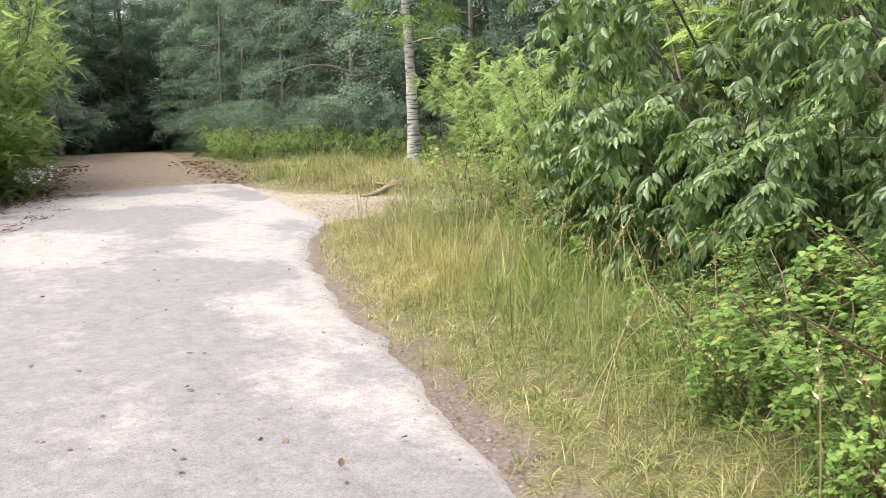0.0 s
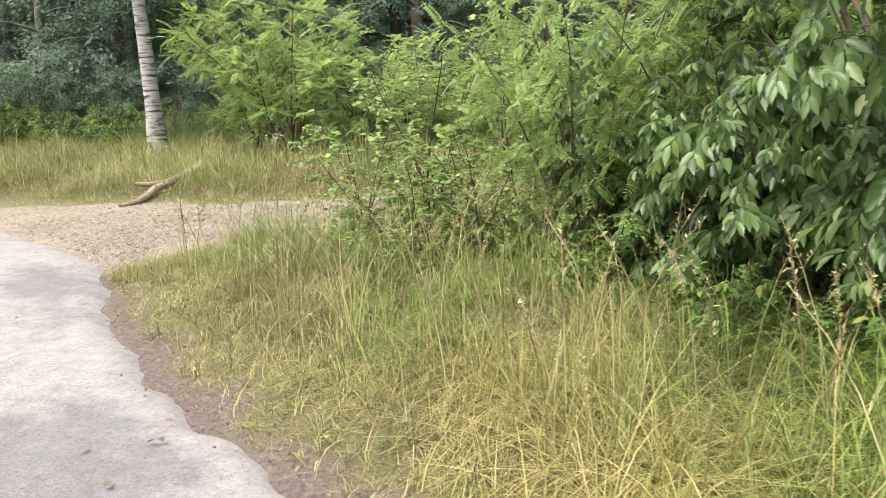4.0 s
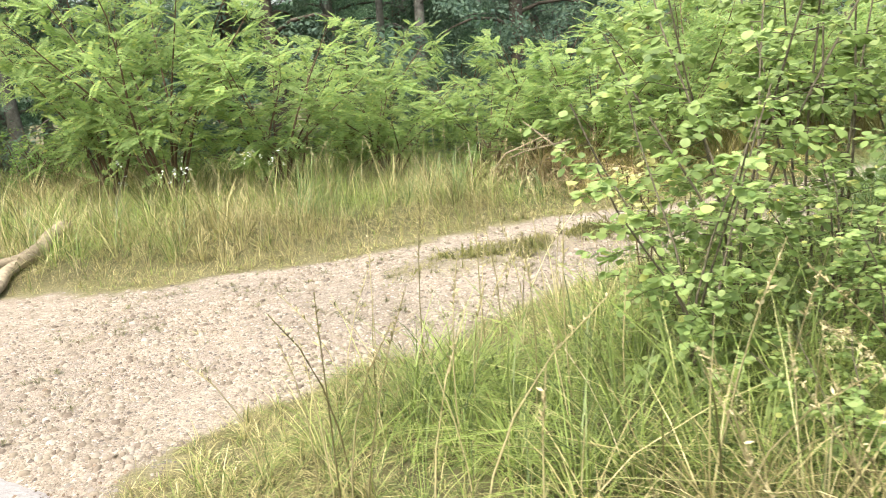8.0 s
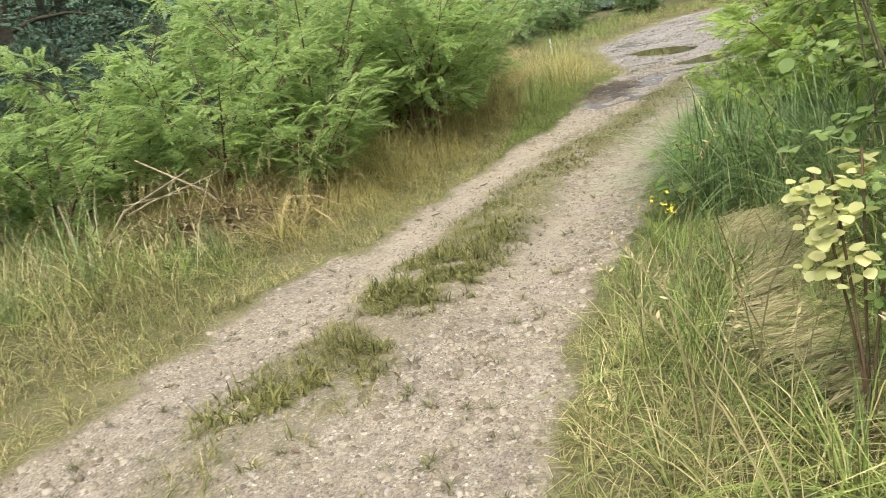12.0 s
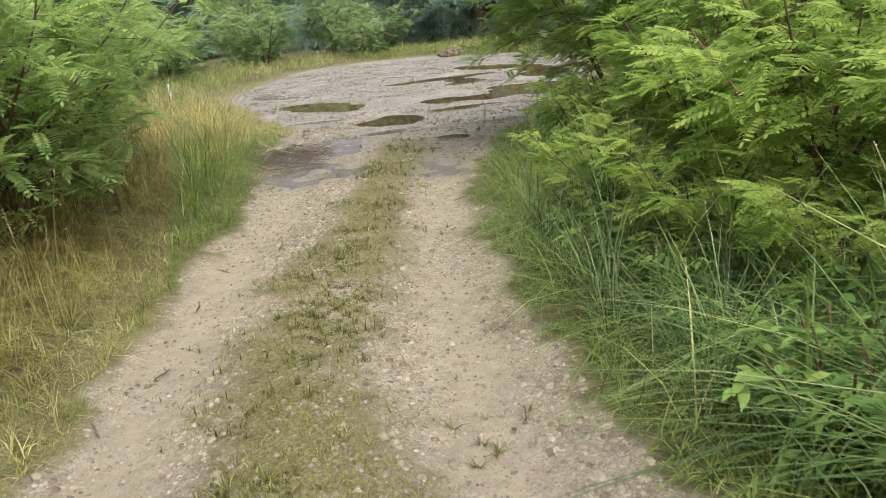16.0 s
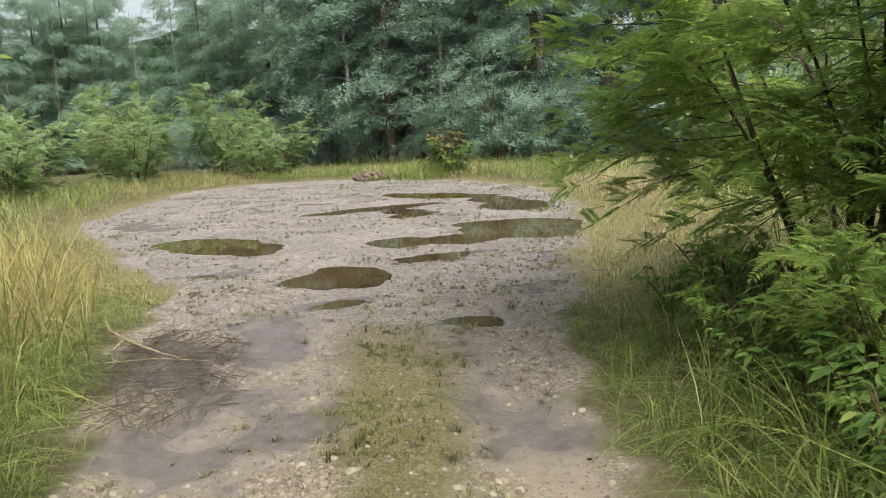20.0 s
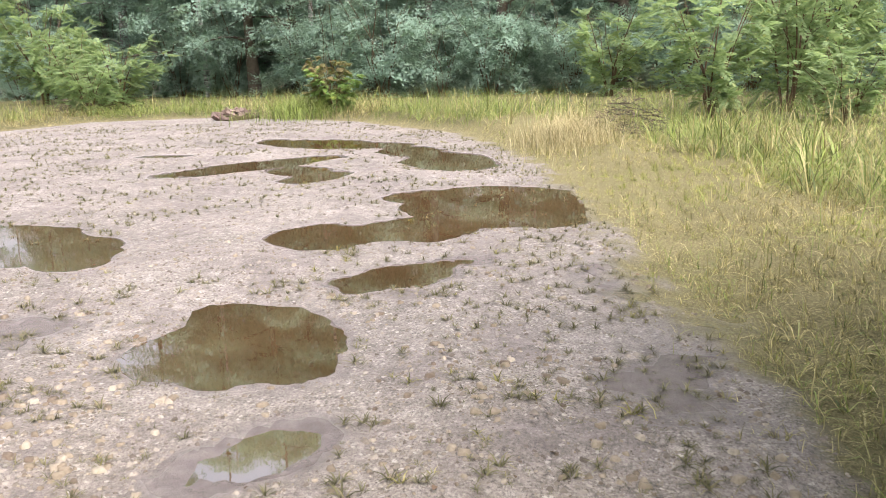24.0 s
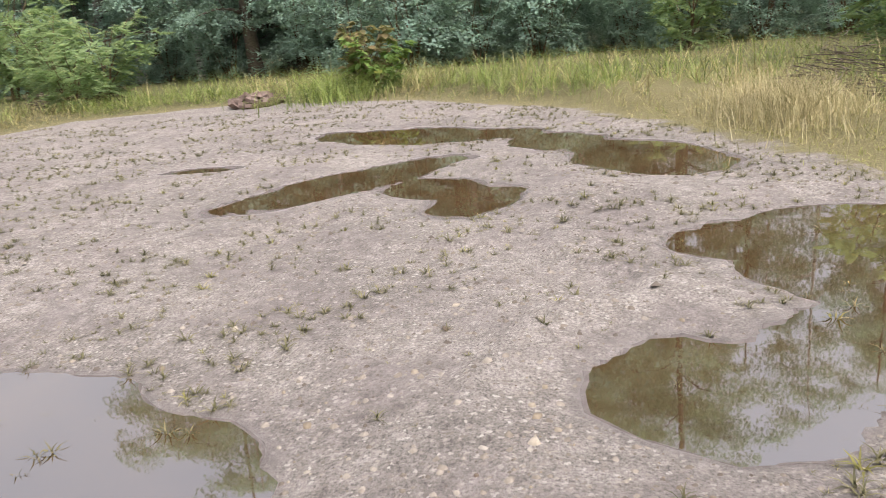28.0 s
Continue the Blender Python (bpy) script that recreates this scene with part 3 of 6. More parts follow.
def whorl(count, seed):
    """A shoot with long leaves set along both sides, drooping at its end."""
    r = np.random.default_rng(seed)
    t = np.linspace(0.1, 0.62, count)
    side = np.where(np.arange(count) % 2 == 0, 1.0, -1.0)
    pl = np.stack([t, side * 0.015, -0.22 * t * t], 1)
    return strew(LONG, pl, rotations(side * r.uniform(0.45, 1.05, count) * np.linspace(1.1, 0.35, count), r.uniform(-0.75, -0.2, count), side * r.uniform(0.0, 0.4, count)), r.uniform(0.40, 0.52, count))


LONG = blade_leaf(0.20, [(0.25, 0.8), (0.6, 0.95)], 0.20, 0.12)
WHORL = whorl(8, 6)

# ---- plants ----
def branchwork(r, height, spread, stems, twigs, lean=(0, 0), low=0.25, droop=0.0, thick=0.02, rise=(-0.15, 0.55)):
    """Stems and twigs of a shrub. Gives the wood, and places and directions along the twigs."""
    wood, thin, pts, dirs = [], [], [], []
    for i in range(stems):
        a = 2 * math.pi * (i + r.uniform(-0.3, 0.3)) / stems
        reach, h = spread * r.uniform(0.35, 0.95), height * r.uniform(0.72, 1.0)
        u = np.linspace(0, 1, 7)
        bend = r.uniform(-0.12, 0.12, 2)
        x = math.cos(a) * (0.06 * spread + reach * u ** 1.5) + lean[0] * u ** 2 + bend[0] * np.sin(u * 5) * spread
        y = math.sin(a) * (0.06 * spread + reach * u ** 1.5) + lean[1] * u ** 2 + bend[1] * np.sin(u * 5) * spread
        z = h * (u - droop * 0.25 * u ** 3) - 0.05
        line = np.stack([x, y, z], 1)
        wood.append(tube(line, thick * height / 3 * (1.05 - u) + 0.004, 5))
        for k in range(twigs):
            t = low + (1 - low) * (k + r.random()) / twigs
            p = np.array([np.interp(t, u, line[:, c]) for c in range(3)])
            ta, ln = a + r.uniform(-2.4, 2.4) * (1.15 - 0.5 * t), spread * r.uniform(0.30, 0.62) * (1.15 - 0.55 * t)
            w = np.linspace(0, 1, 5)
            up = r.uniform(*rise)
            tp = p + np.stack([np.cos(ta) * ln * w, np.sin(ta) * ln * w, ln * (up * w - (0.35 + droop) * w ** 2)], 1)
            thin.append(tube(tp[::2], np.array([0.0042, 0.003, 0.0014]) * height / 3, 3))
            pts.append(tp)
            dirs.append(np.gradient(tp, axis=0))
    return wood, thin, np.array(pts), np.array(dirs)


def leafage(r, pts, dirs, template, per_twig, size, pitch=(-0.5, 0.25), out=0.75, spread_yaw=1.2, start=0.15):
    """Leaves along the twigs, to both sides and at the ends."""
    n = len(pts)
    t = start + (1 - start) * r.random((n, per_twig)) ** 0.8
    k = t * (pts.shape[1] - 1)
    i = np.minimum(k.astype(int), pts.shape[1] - 2)
    fr = (k - i)[..., None]
    idx = np.arange(n)[:, None]
    p = pts[idx, i] * (1 - fr) + pts[idx, i + 1] * fr
    d = dirs[idx, i]
    yaw = np.arctan2(d[..., 1], d[..., 0]) + r.choice([-1, 1], (n, per_twig)) * r.uniform(0.15, spread_yaw, (n, per_twig)) * out / 0.75
    m = n * per_twig
    turn = rotations(yaw.ravel(), r.uniform(*pitch, m), r.uniform(-0.5, 0.5, m))
    return strew(template, p.reshape(-1, 3) + r.normal(0, 0.02, (m, 3)), turn, size * r.uniform(0.65, 1.25, m))


def plant(name, label, category, at_, seed, height, spread, stems, twigs, per_twig, template, size, leaf, bark=TWIG, group="", **kw):
    r = np.random.default_rng(seed)
    ob = tagged(new(name), label, category, group)
    pitch = kw.pop("pitch", (-0.5, 0.25))
    tall = kw.pop("trunk_name", "stem")
    stems_, twigs_, pts, dirs = branchwork(r, height, spread, stems, twigs, **kw)
    for w in stems_:
        part(tall, w, bark, ob, shade=True)
    tagged(part("branchwork", merge(twigs_), bark, ob), kind="stuff")
    part("crown", leafage(r, pts, dirs, template, per_twig, size, pitch), leaf, ob)
    ob.matrix_basis = pose(at_[0], at_[1], ground_at(at_[0], at_[1]) - 0.02, 0, 0, at_[2] if len(at_) > 2 else 0)
    return ob


def ground_at(x, y):
    return float(surface(np.array([float(x)]), np.array([float(y)]))[0][0])


def again(ob, x, y, turn=0, size=1.0, tall=1.0):
    return copy_thing(ob, pose(x, y, ground_at(x, y) - 0.02, 0, 0, turn) @ Matrix.Diagonal((size, size, size * tall, 1)))


def tree(name, label, at_, seed, height, trunk_r, crown_low, spread, limbs, sprays, template, size, leaf, bark, group="", lean=(0, 0), per=6):
    """A tree: a tapered trunk, limbs, and a crown of leafy twigs with gaps."""
    r = np.random.default_rng(seed)
    ob = tagged(new(name), label, "tree", group)
    u = np.linspace(0, 1, 9)
    line = np.stack([lean[0] * u ** 1.3 + 0.12 * np.sin(u * 4 + seed), lean[1] * u ** 1.3 + 0.12 * np.cos(u * 5 + seed), height * u - 0.1], 1)
    line[:, :2] -= line[0, :2]
    wood, pts, dirs = [tube(line, trunk_r * (1.0 - 0.9 * u) + 0.012 + 0.35 * trunk_r * np.exp(-u * 40), 8)], [], []
    for i in range(limbs):
        t = crown_low + (0.98 - crown_low) * (i + r.random()) / limbs
        p = np.array([np.interp(t, u, line[:, c]) for c in range(3)])
        a = i * 2.4 + r.uniform(-0.5, 0.5)
        ln = spread * r.uniform(0.55, 1.05) * math.sin(math.pi * min(1.0, 0.30 + 0.72 * (1.02 - t) / (1.02 - crown_low)) * 0.5 + 0.0)
        w = np.linspace(0, 1, 5)
        lp = p + np.stack([np.cos(a) * ln * w, np.sin(a) * ln * w, ln * (0.45 * w - 0.55 * w ** 2)], 1)
        wood.append(tube(lp, trunk_r * 0.28 * (1.05 - w) * (1.1 - t) + 0.006, 4))
        for k in range(per):
            q = 0.25 + 0.75 * (k + r.random()) / per
            b = np.array([np.interp(q, w, lp[:, c]) for c in range(3)])
            ba, bl = a + r.uniform(-1.5, 1.5), ln * r.uniform(0.25, 0.5)
            bp = b + np.stack([np.cos(ba) * bl * w, np.sin(ba) * bl * w, bl * (r.uniform(-0.2, 0.4) * w - 0.4 * w ** 2)], 1)
            pts.append(bp)
            dirs.append(np.gradient(bp, axis=0))
    pts, dirs = np.array(pts), np.array(dirs)
    part("trunk", wood[0], bark, ob, shade=True)
    tagged(part("branchwork", merge(wood[1:]), bark, ob), kind="stuff")
    part("crown", leafage(r, pts, dirs, template, sprays, size, (-0.7, 0.25), start=0.0), leaf, ob)
    ob.matrix_basis = pose(at_[0], at_[1], ground_at(at_[0], at_[1]) - 0.05, 0, 0, 0)
    return ob


# ---- ground ----
def axis_of(lo, hi, step, far):
    inner = np.arange(lo, hi, step)
    grow = step * 1.22 ** np.arange(1, 60)
    out = np.cumsum(grow)
    out = out[out < far]
    return np.concatenate([(lo - out)[::-1], inner, inner[-1] + out])


gx, gy = axis_of(-11.0, 29.0, 0.085, 900), axis_of(-6.0, 27.0, 0.085, 900)
X, Y = np.meshgrid(gx, gy, indexing="ij")
GZ, GG, GW, GS, *_, GB = surface(X, Y)
GR = 0.85 * np.exp(-((np.minimum(to_line(X, Y, RUT_R), to_line(X, Y, RUT_L)) + 0.25 * (fbm(X, Y, 0.5, 99) - 0.5)) / 0.26) ** 2) * GG * smooth(10.5, 8.0, X) * smooth(0.0, 2.0, X) * smooth(0.25, 0.5, fbm(X, Y, 0.8, 93))
GZ = np.where(np.hypot(X, Y) > 80, GZ * 0 + 0.1, GZ)
ni, nj = X.shape
ii, jj = np.meshgrid(np.arange(ni - 1), np.arange(nj - 1), indexing="ij")
quad = np.stack([ii * nj + jj, (ii + 1) * nj + jj, (ii + 1) * nj + jj + 1, ii * nj + jj + 1], -1).reshape(-1, 4)
ground = tagged(new("ground", mesh_of("ground", np.stack([X, Y, GZ], -1).reshape(-1, 3), quad, (GROUND,), {"gravel": GG, "wet": GW, "short": GS, "bare": GB, "rut": GR, "loam": smooth(8.0, 12.5, X)}, True)),
                "sandy gravel track and clearing with grassy earth around", "ground", kind="structure")

# water of each pool, lying in its hollow
for key in sorted({p[0] for p in POOLS}):
    es = [p[1:] for p in POOLS if p[0] == key]
    x0, x1 = min(e[0] - max(e[2:4]) for e in es) - 0.4, max(e[0] + max(e[2:4]) for e in es) + 0.4
    y0, y1 = min(e[1] - max(e[2:4]) for e in es) - 0.4, max(e[1] + max(e[2:4]) for e in es) + 0.4
    px, py = np.meshgrid(np.arange(x0, x1, 0.1), np.arange(y0, y1, 0.1), indexing="ij")
    d = np.min([ellipse(px, py, e) for e in es], axis=0)
    keep = d < 0.24
    lie = -0.002 - 0.0015 * (ord(key) - 97)
    a, b = px.shape
    i, j = np.meshgrid(np.arange(a - 1), np.arange(b - 1), indexing="ij")
    ok = (keep[:-1, :-1] & keep[1:, :-1] & keep[1:, 1:] & keep[:-1, 1:]).ravel()
    f = np.stack([i * b + j, (i + 1) * b + j, (i + 1) * b + j + 1, i * b + j + 1], -1).reshape(-1, 4)[ok]
    used = np.unique(f)
    remap = np.full(a * b, -1)
    remap[used] = np.arange(len(used))
    v = np.stack([px, py, np.full_like(px, lie)], -1).reshape(-1, 3)[used]
    tagged(new("puddle", mesh_of("puddle", v, remap[f], (WATER,), shade=True)), "shallow muddy brown puddle mirroring sky in the gravel", "puddle", "puddles in the clearing", "structure")

# road
rs, rq = np.arange(-22, 47, 0.07), np.linspace(0, 1, 44)
SS, QQ = np.meshgrid(rs, rq, indexing="ij")
le, ri = road_edges(SS)
rag_r = (fbm(SS, QQ * 0 + 3.3, 1.1, 131, 5) - 0.5) * 0.40 + (fbm(SS, QQ * 0 + 1.7, 0.30, 133, 3) - 0.5) * 0.09
rag_l = (fbm(SS, QQ * 0 + 9.3, 0.9, 141, 4) - 0.5) * 0.5
Q = (le + rag_l) * (1 - QQ) + (ri + rag_r) * QQ
RX, RY = SS * ROAD_DIR[0] + Q * ROAD_N[0], SS * ROAD_DIR[1] + Q * ROAD_N[1]
RZ = base_height(RX, RY) + 0.012 + 0.03 * (1 - (2 * QQ - 1) ** 2) + (fbm(RX, RY, 1.4, 151) - 0.5) * 0.02
edge = np.minimum(QQ, 1 - QQ)
RZ = np.where(edge < 0.001, RZ - 0.07, RZ)
tread = np.exp(-((Q + 0.55 + 0.25 * (fbm(SS, SS * 0, 5.0, 163) - 0.5)) / 0.55) ** 2)      # swept by wheels
sand = np.clip(0.36 + 2.3 * (fbm(SS * 0.6, Q, 1.9, 161, 4) - 0.47) - 0.34 * tread + 0.40 * smooth(0.09, 0.0, 1 - QQ) + 0.16 * smooth(-2, -14, RX), 0, 1)
dirt = np.clip(smooth(11.5, 16.5, SS + (fbm(RX, RY, 2.0, 171) - 0.5) * 3) * 0.9 + 0.65 * smooth(0.30, 0.0, QQ) * smooth(-4, 4, SS) * fbm(RX, RY, 0.8, 181) * 1.3, 0, 1)
a, b = RX.shape
i, j = np.meshgrid(np.arange(a - 1), np.arange(b - 1), indexing="ij")
f = np.stack([i * b + j, i * b + j + 1, (i + 1) * b + j + 1, (i + 1) * b + j], -1).reshape(-1, 4)[:, ::-1]
road = tagged(new("road", mesh_of("road", np.stack([RX, RY, RZ], -1).reshape(-1, 3), f, (ROAD,), {"sand": sand, "dirt": dirt}, True)),
              "narrow old asphalt road with pale dust and crumbling edges", "road", kind="structure")

# ---- distance ----
ang = np.linspace(0, 2 * math.pi, 241)
rad = 95 + 14 * fbm(np.cos(ang) * 6 + 20, np.sin(ang) * 6 + 20, 1.0, 5)
rows_ = []
for level_, hgt in ((0, -1.0), (1, 5.0), (2, 9.5), (3, 13.0)):
    h = hgt + (level_ > 0) * (6.0 * (fbm(np.cos(ang) * 40 + 50, np.sin(ang) * 40 + 50, 1.0, 15 + level_) - 0.5))
    rows_.append(np.stack([np.cos(ang) * (rad + level_ * 1.2), 8 + np.sin(ang) * (rad + level_ * 1.2), h + 0 * ang], 1))
v = np.concatenate(rows_)
i, j = np.meshgrid(np.arange(3), np.arange(240), indexing="ij")
f = np.stack([i * 241 + j, i * 241 + j + 1, (i + 1) * 241 + j + 1, (i + 1) * 241 + j], -1).reshape(-1, 4)
tagged(new("backdrop", mesh_of("backdrop", v, f, (FAR_WOODS,), shade=True)), "dark green woods closing the far horizon", "woods", kind="structure")

# ---- forest ----
dark_kinds = [
    tree("forest_tree", "tall forest tree with dark green hanging foliage", (-34.0, 25.6), 34, 12.0, 0.16, 0.08, 3.2, 24, 5, SPRAY, 0.80, LEAF_FOREST, BARK_GREY, "dark forest edge", per=5),
    tree("forest_tree", "tall forest tree with dark green hanging foliage", (-31.0, 25.2), 35, 12.5, 0.20, 0.12, 3.5, 24, 5, SPRAY_B, 0.85, LEAF_FOREST, BARK, "dark forest edge", per=5),
    tree("forest_tree", "slim dark forest tree with bare lower trunk", (-28.0, 24.6), 36, 12.0, 0.15, 0.30, 2.8, 20, 5, SPRAY, 0.78, LEAF_FOREST, BARK_GREY, "dark forest edge", per=5),
]
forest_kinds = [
    tree("forest_tree", "tall forest tree with hanging foliage coloured as lit and hazy", (-12.0, 21.2), 31, 12.0, 0.16, 0.08, 3.2, 24, 5, SPRAY, 0.80, LEAF_EDGE_LIT, BARK_GREY, "forest edge behind the meadow", per=5),
    tree("forest_tree", "tall forest tree with hanging foliage coloured as lit and hazy", (-14.0, 19.5), 32, 12.5, 0.20, 0.12, 3.5, 24, 5, SPRAY_B, 0.85, LEAF_EDGE_LIT, BARK, "forest edge behind the meadow", per=5),
    tree("forest_tree", "slim forest tree with bare lower trunk", (-9.5, 20.5), 33, 12.0, 0.15, 0.30, 2.8, 20, 5, SPRAY, 0.78, LEAF_EDGE_LIT, BARK_GREY, "forest edge behind the meadow", per=5),
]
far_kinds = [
    tree("forest_tree", "tall tree of the forest edge, haze in its leaf colour", (41.0, 12.0), 41, 15.0, 0.19, 0.04, 3.2, 27, 8, SPRAY_FINE, 0.85, LEAF_FOREST_HAZY, BARK_GREY, "forest beyond the clearing", per=5),
    tree("forest_tree", "tall tree of the forest edge, haze in its leaf colour", (42.0, 22.0), 42, 16.0, 0.20, 0.06, 3.6, 27, 8, SPRAY_FINE, 0.88, LEAF_FOREST_HAZY, BARK, "forest beyond the clearing", per=5),
    tree("forest_tree", "slim tree with pale trunk in the forest edge", (43.6, 32.2), 43, 15.0, 0.085, 0.22, 2.6, 22, 5, SPRAY_FINE, 0.9, LEAF_FOREST_HAZY, BIRCH_BARK, "forest beyond the clearing", per=5),
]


def forest_line(line, kinds, gap, rows, depth, jitter, seed, lo=0.8, hi=1.15):
    """Rows of trees behind a line of the plan; depth points to the trees' side."""
    r = np.random.default_rng(seed)
    for (ax, ay), (bx, by) in zip(line, line[1:]):
        ln = math.hypot(bx - ax, by - ay)
        nx, ny = -(by - ay) / ln * depth, (bx - ax) / ln * depth
        for row in range(rows):
            for k in range(max(1, int(ln / gap))):
                t = (k + r.random()) / max(1, int(ln / gap))
                x = ax + (bx - ax) * t + nx * (row + r.uniform(-jitter, jitter))
                y = ay + (by - ay) * t + ny * (row + r.uniform(-jitter, jitter))
                if road_signed(np.array(x), np.array(y)) > 1.2 or x < -42:
                    again(kinds[int(r.integers(len(kinds)))], x, y, r.uniform(0, 360), r.uniform(lo, hi))


forest_line([(-46, 30), (-30, 23.5), (-16.5, 19.2)], dark_kinds, 2.3, 3, 3.2, 0.4, 51)
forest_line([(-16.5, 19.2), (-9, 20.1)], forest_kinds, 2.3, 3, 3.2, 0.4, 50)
forest_line([(-9, 20.1), (3, 22.5), (10, 27)], dark_kinds, 2.3, 3, 3.2, 0.4, 49)
forest_line([(-17.5, 3.0), (-28, 9.5), (-44, 17)], dark_kinds, 2.6, 2, -3.2, 0.3, 52)
forest_line([(-48, 15), (-41.5, 31)], dark_kinds, 1.6, 3, 3.0, 0.3, 54)
forest_line([(-60, 14), (-50, 42)], dark_kinds, 3.0, 2, 3.0, 0.3, 54)
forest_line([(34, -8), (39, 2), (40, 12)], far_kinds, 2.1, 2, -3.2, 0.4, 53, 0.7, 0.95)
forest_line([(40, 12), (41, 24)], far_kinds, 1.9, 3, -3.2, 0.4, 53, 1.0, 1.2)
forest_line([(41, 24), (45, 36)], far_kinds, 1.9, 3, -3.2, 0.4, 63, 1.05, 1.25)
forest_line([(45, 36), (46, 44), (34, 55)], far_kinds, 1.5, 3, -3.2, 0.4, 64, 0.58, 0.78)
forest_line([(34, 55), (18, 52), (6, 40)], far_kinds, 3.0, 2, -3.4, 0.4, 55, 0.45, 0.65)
forest_line([(-14, -6), (0, -16), (16, -14), (30, -12)], far_kinds, 3.4, 1, -3.0, 0.4, 56, 0.5, 0.75)

# undergrowth that closes the forests' feet
under_dark = plant("forest_shrub", "dense dark undergrowth shrub at the forest's foot", "bush", (-16.0, 17.2, 0), 34, 3.2, 1.7, 9, 9, 5, SPRAY, 0.62, LEAF_FOREST, group="dark undergrowth", low=0.08)
under_edge = plant("forest_shrub", "undergrowth shrub at the meadow's forest edge, coloured as lit and hazy", "bush", (-14.0, 17.9, 0), 37, 3.0, 1.7, 9, 9, 5, SPRAY, 0.58, LEAF_EDGE_LIT, group="undergrowth behind the meadow", low=0.08)
under_far = plant("forest_shrub", "dense undergrowth at the forest's foot, haze in its leaf colour", "bush", (38.5, 14.0, 0), 44, 3.4, 1.7, 9, 9, 5, SPRAY_FINE, 0.66, LEAF_FOREST_HAZY, group="undergrowth beyond the clearing", low=0.06)
for line, proto, gap, rows, depth, seed in [
        ([(-40, 25.8), (-30, 21.5), (-16.5, 17.6)], under_dark, 2.3, 2, 4.5, 57),
        ([(-16.5, 17.6), (-9, 19.0)], under_edge, 2.6, 2, 4.5, 56),
        ([(-9, 19.0), (-2, 20.0), (6, 22.5)], under_dark, 2.4, 2, 4.5, 55),
        ([(-19.5, 3.6), (-29, 9.0), (-43, 16.0)], under_dark, 2.6, 1, -3.0, 58),
        ([(-46, 15), (-40.5, 29)], under_dark, 1.2, 3, 3.0, 59),
        ([(34, -6), (37.5, 2), (38.2, 12), (39, 22), (43, 32), (44, 42)], under_far, 2.0, 2, -4.0, 60)]:
    forest_line(line, [proto], gap, rows, depth, 0.3, seed, 0.75, 1.25)

# leaning birch at the meadow's rim
birch = tree("birch_tree", "birch with white banded trunk leaning over the meadow", (-9.4, 14.2), 61, 11.0, 0.19, 0.34, 2.2, 20, 6, SPRAY, 0.6, LEAF_BIRCH, BIRCH_BARK, lean=(-0.35, -0.9))

# ---- shrubs ----
ROB = dict(template=PINNATE_MID, size=0.27, leaf=LEAF_ROBINIA, pitch=(-0.6, 0.9), rise=(0.0, 1.0))
rob = [
    plant("robinia_bush", "bushy young robinia with feathery light green leaves beside the track", "bush", (2.9, 14.2, 0), 71, 2.7, 1.5, 10, 14, 8, group="robinias along the track", **ROB),
    plant("robinia_bush", "bushy young robinia with feathery light green leaves beside the track", "bush", (4.6, 15.3, 40), 72, 2.9, 1.6, 10, 14, 8, group="robinias along the track", **ROB),
    plant("robinia_bush", "low spreading robinia with deep green feathery leaves", "bush", (8.7, 9.2, 0), 73, 2.9, 1.7, 10, 14, 9, template=PINNATE, size=0.27, leaf=LEAF_ROBINIA_DARK, pitch=(-0.5, 0.7), rise=(-0.1, 0.8), group="robinias along the track"),
]
# behind the fallen branch and along the track's far side
for x, y, t, s, h in [(4.5, 14.2, 215, 0.9, 0.9), (5.8, 15.4, 100, 0.9, 0.95), (7.2, 16.7, 30, 0.9, 0.9), (2.2, 13.0, 330, 0.7, 0.75), (-4.9, 12.3, 20, 1.10, 1.05), (-3.3, 12.2, 140, 0.95, 0.85), (-6.3, 13.6, 200, 1.1, 1.2), (-1.9, 13.6, 80, 0.75, 0.75), (-0.4, 14.0, 260, 0.8, 0.72),
                      (1.3, 13.7, 10, 0.85, 0.85), (0.6, 15.6, 60, 1.0, 0.9), (3.4, 16.4, 110, 1.1, 1.0), (6.0, 17.0, 300, 1.0, 0.85), (-2.6, 15.6, 190, 1.0, 1.0), (7.2, 19.0, 20, 1.0, 0.8),
                      (9.6, 21.6, 150, 1.1, 0.8), (5.0, 19.4, 70, 1.2, 1.0)]:
    again(rob[int(x * 7) % 2], x, y, t, s, h)
# on the track's near side, towards the clearing
for x, y, t, s, h in [(7.3, 9.1, 80, 0.95, 0.95), (6.2, 7.2, 10, 1.0, 1.0), (11.3, 9.0, 200, 1.0, 1.0), (8.2, 7.4, 120, 1.2, 1.2), (13.2, 7.6, 300, 1.1, 1.1), (4.6, 4.8, 250, 1.15, 1.2)]:
    again(rob[2], x, y, t, s, h)
for x, y, t, s, h in [(2.15, 3.55, 60, 0.58, 1.5), (2.7, 3.9, 130, 0.55, 1.5), (3.4, 3.9, 200, 0.55, 1.3)]:
    again(rob[0], x, y, t, s, h)
big_rob = plant("robinia_bush", "large robinia shrub with many bare lower stems over tall grass", "bush", (10.6, 11.1, 0), 74, 3.7, 2.25, 17, 20, 28, template=PINNATE_MID, size=0.19, leaf=LEAF_ROBINIA_DARK,
                bark=BARK, low=0.25, group="robinias along the track", pitch=(-0.5, 0.7), rise=(-0.1, 0.8), thick=0.009)
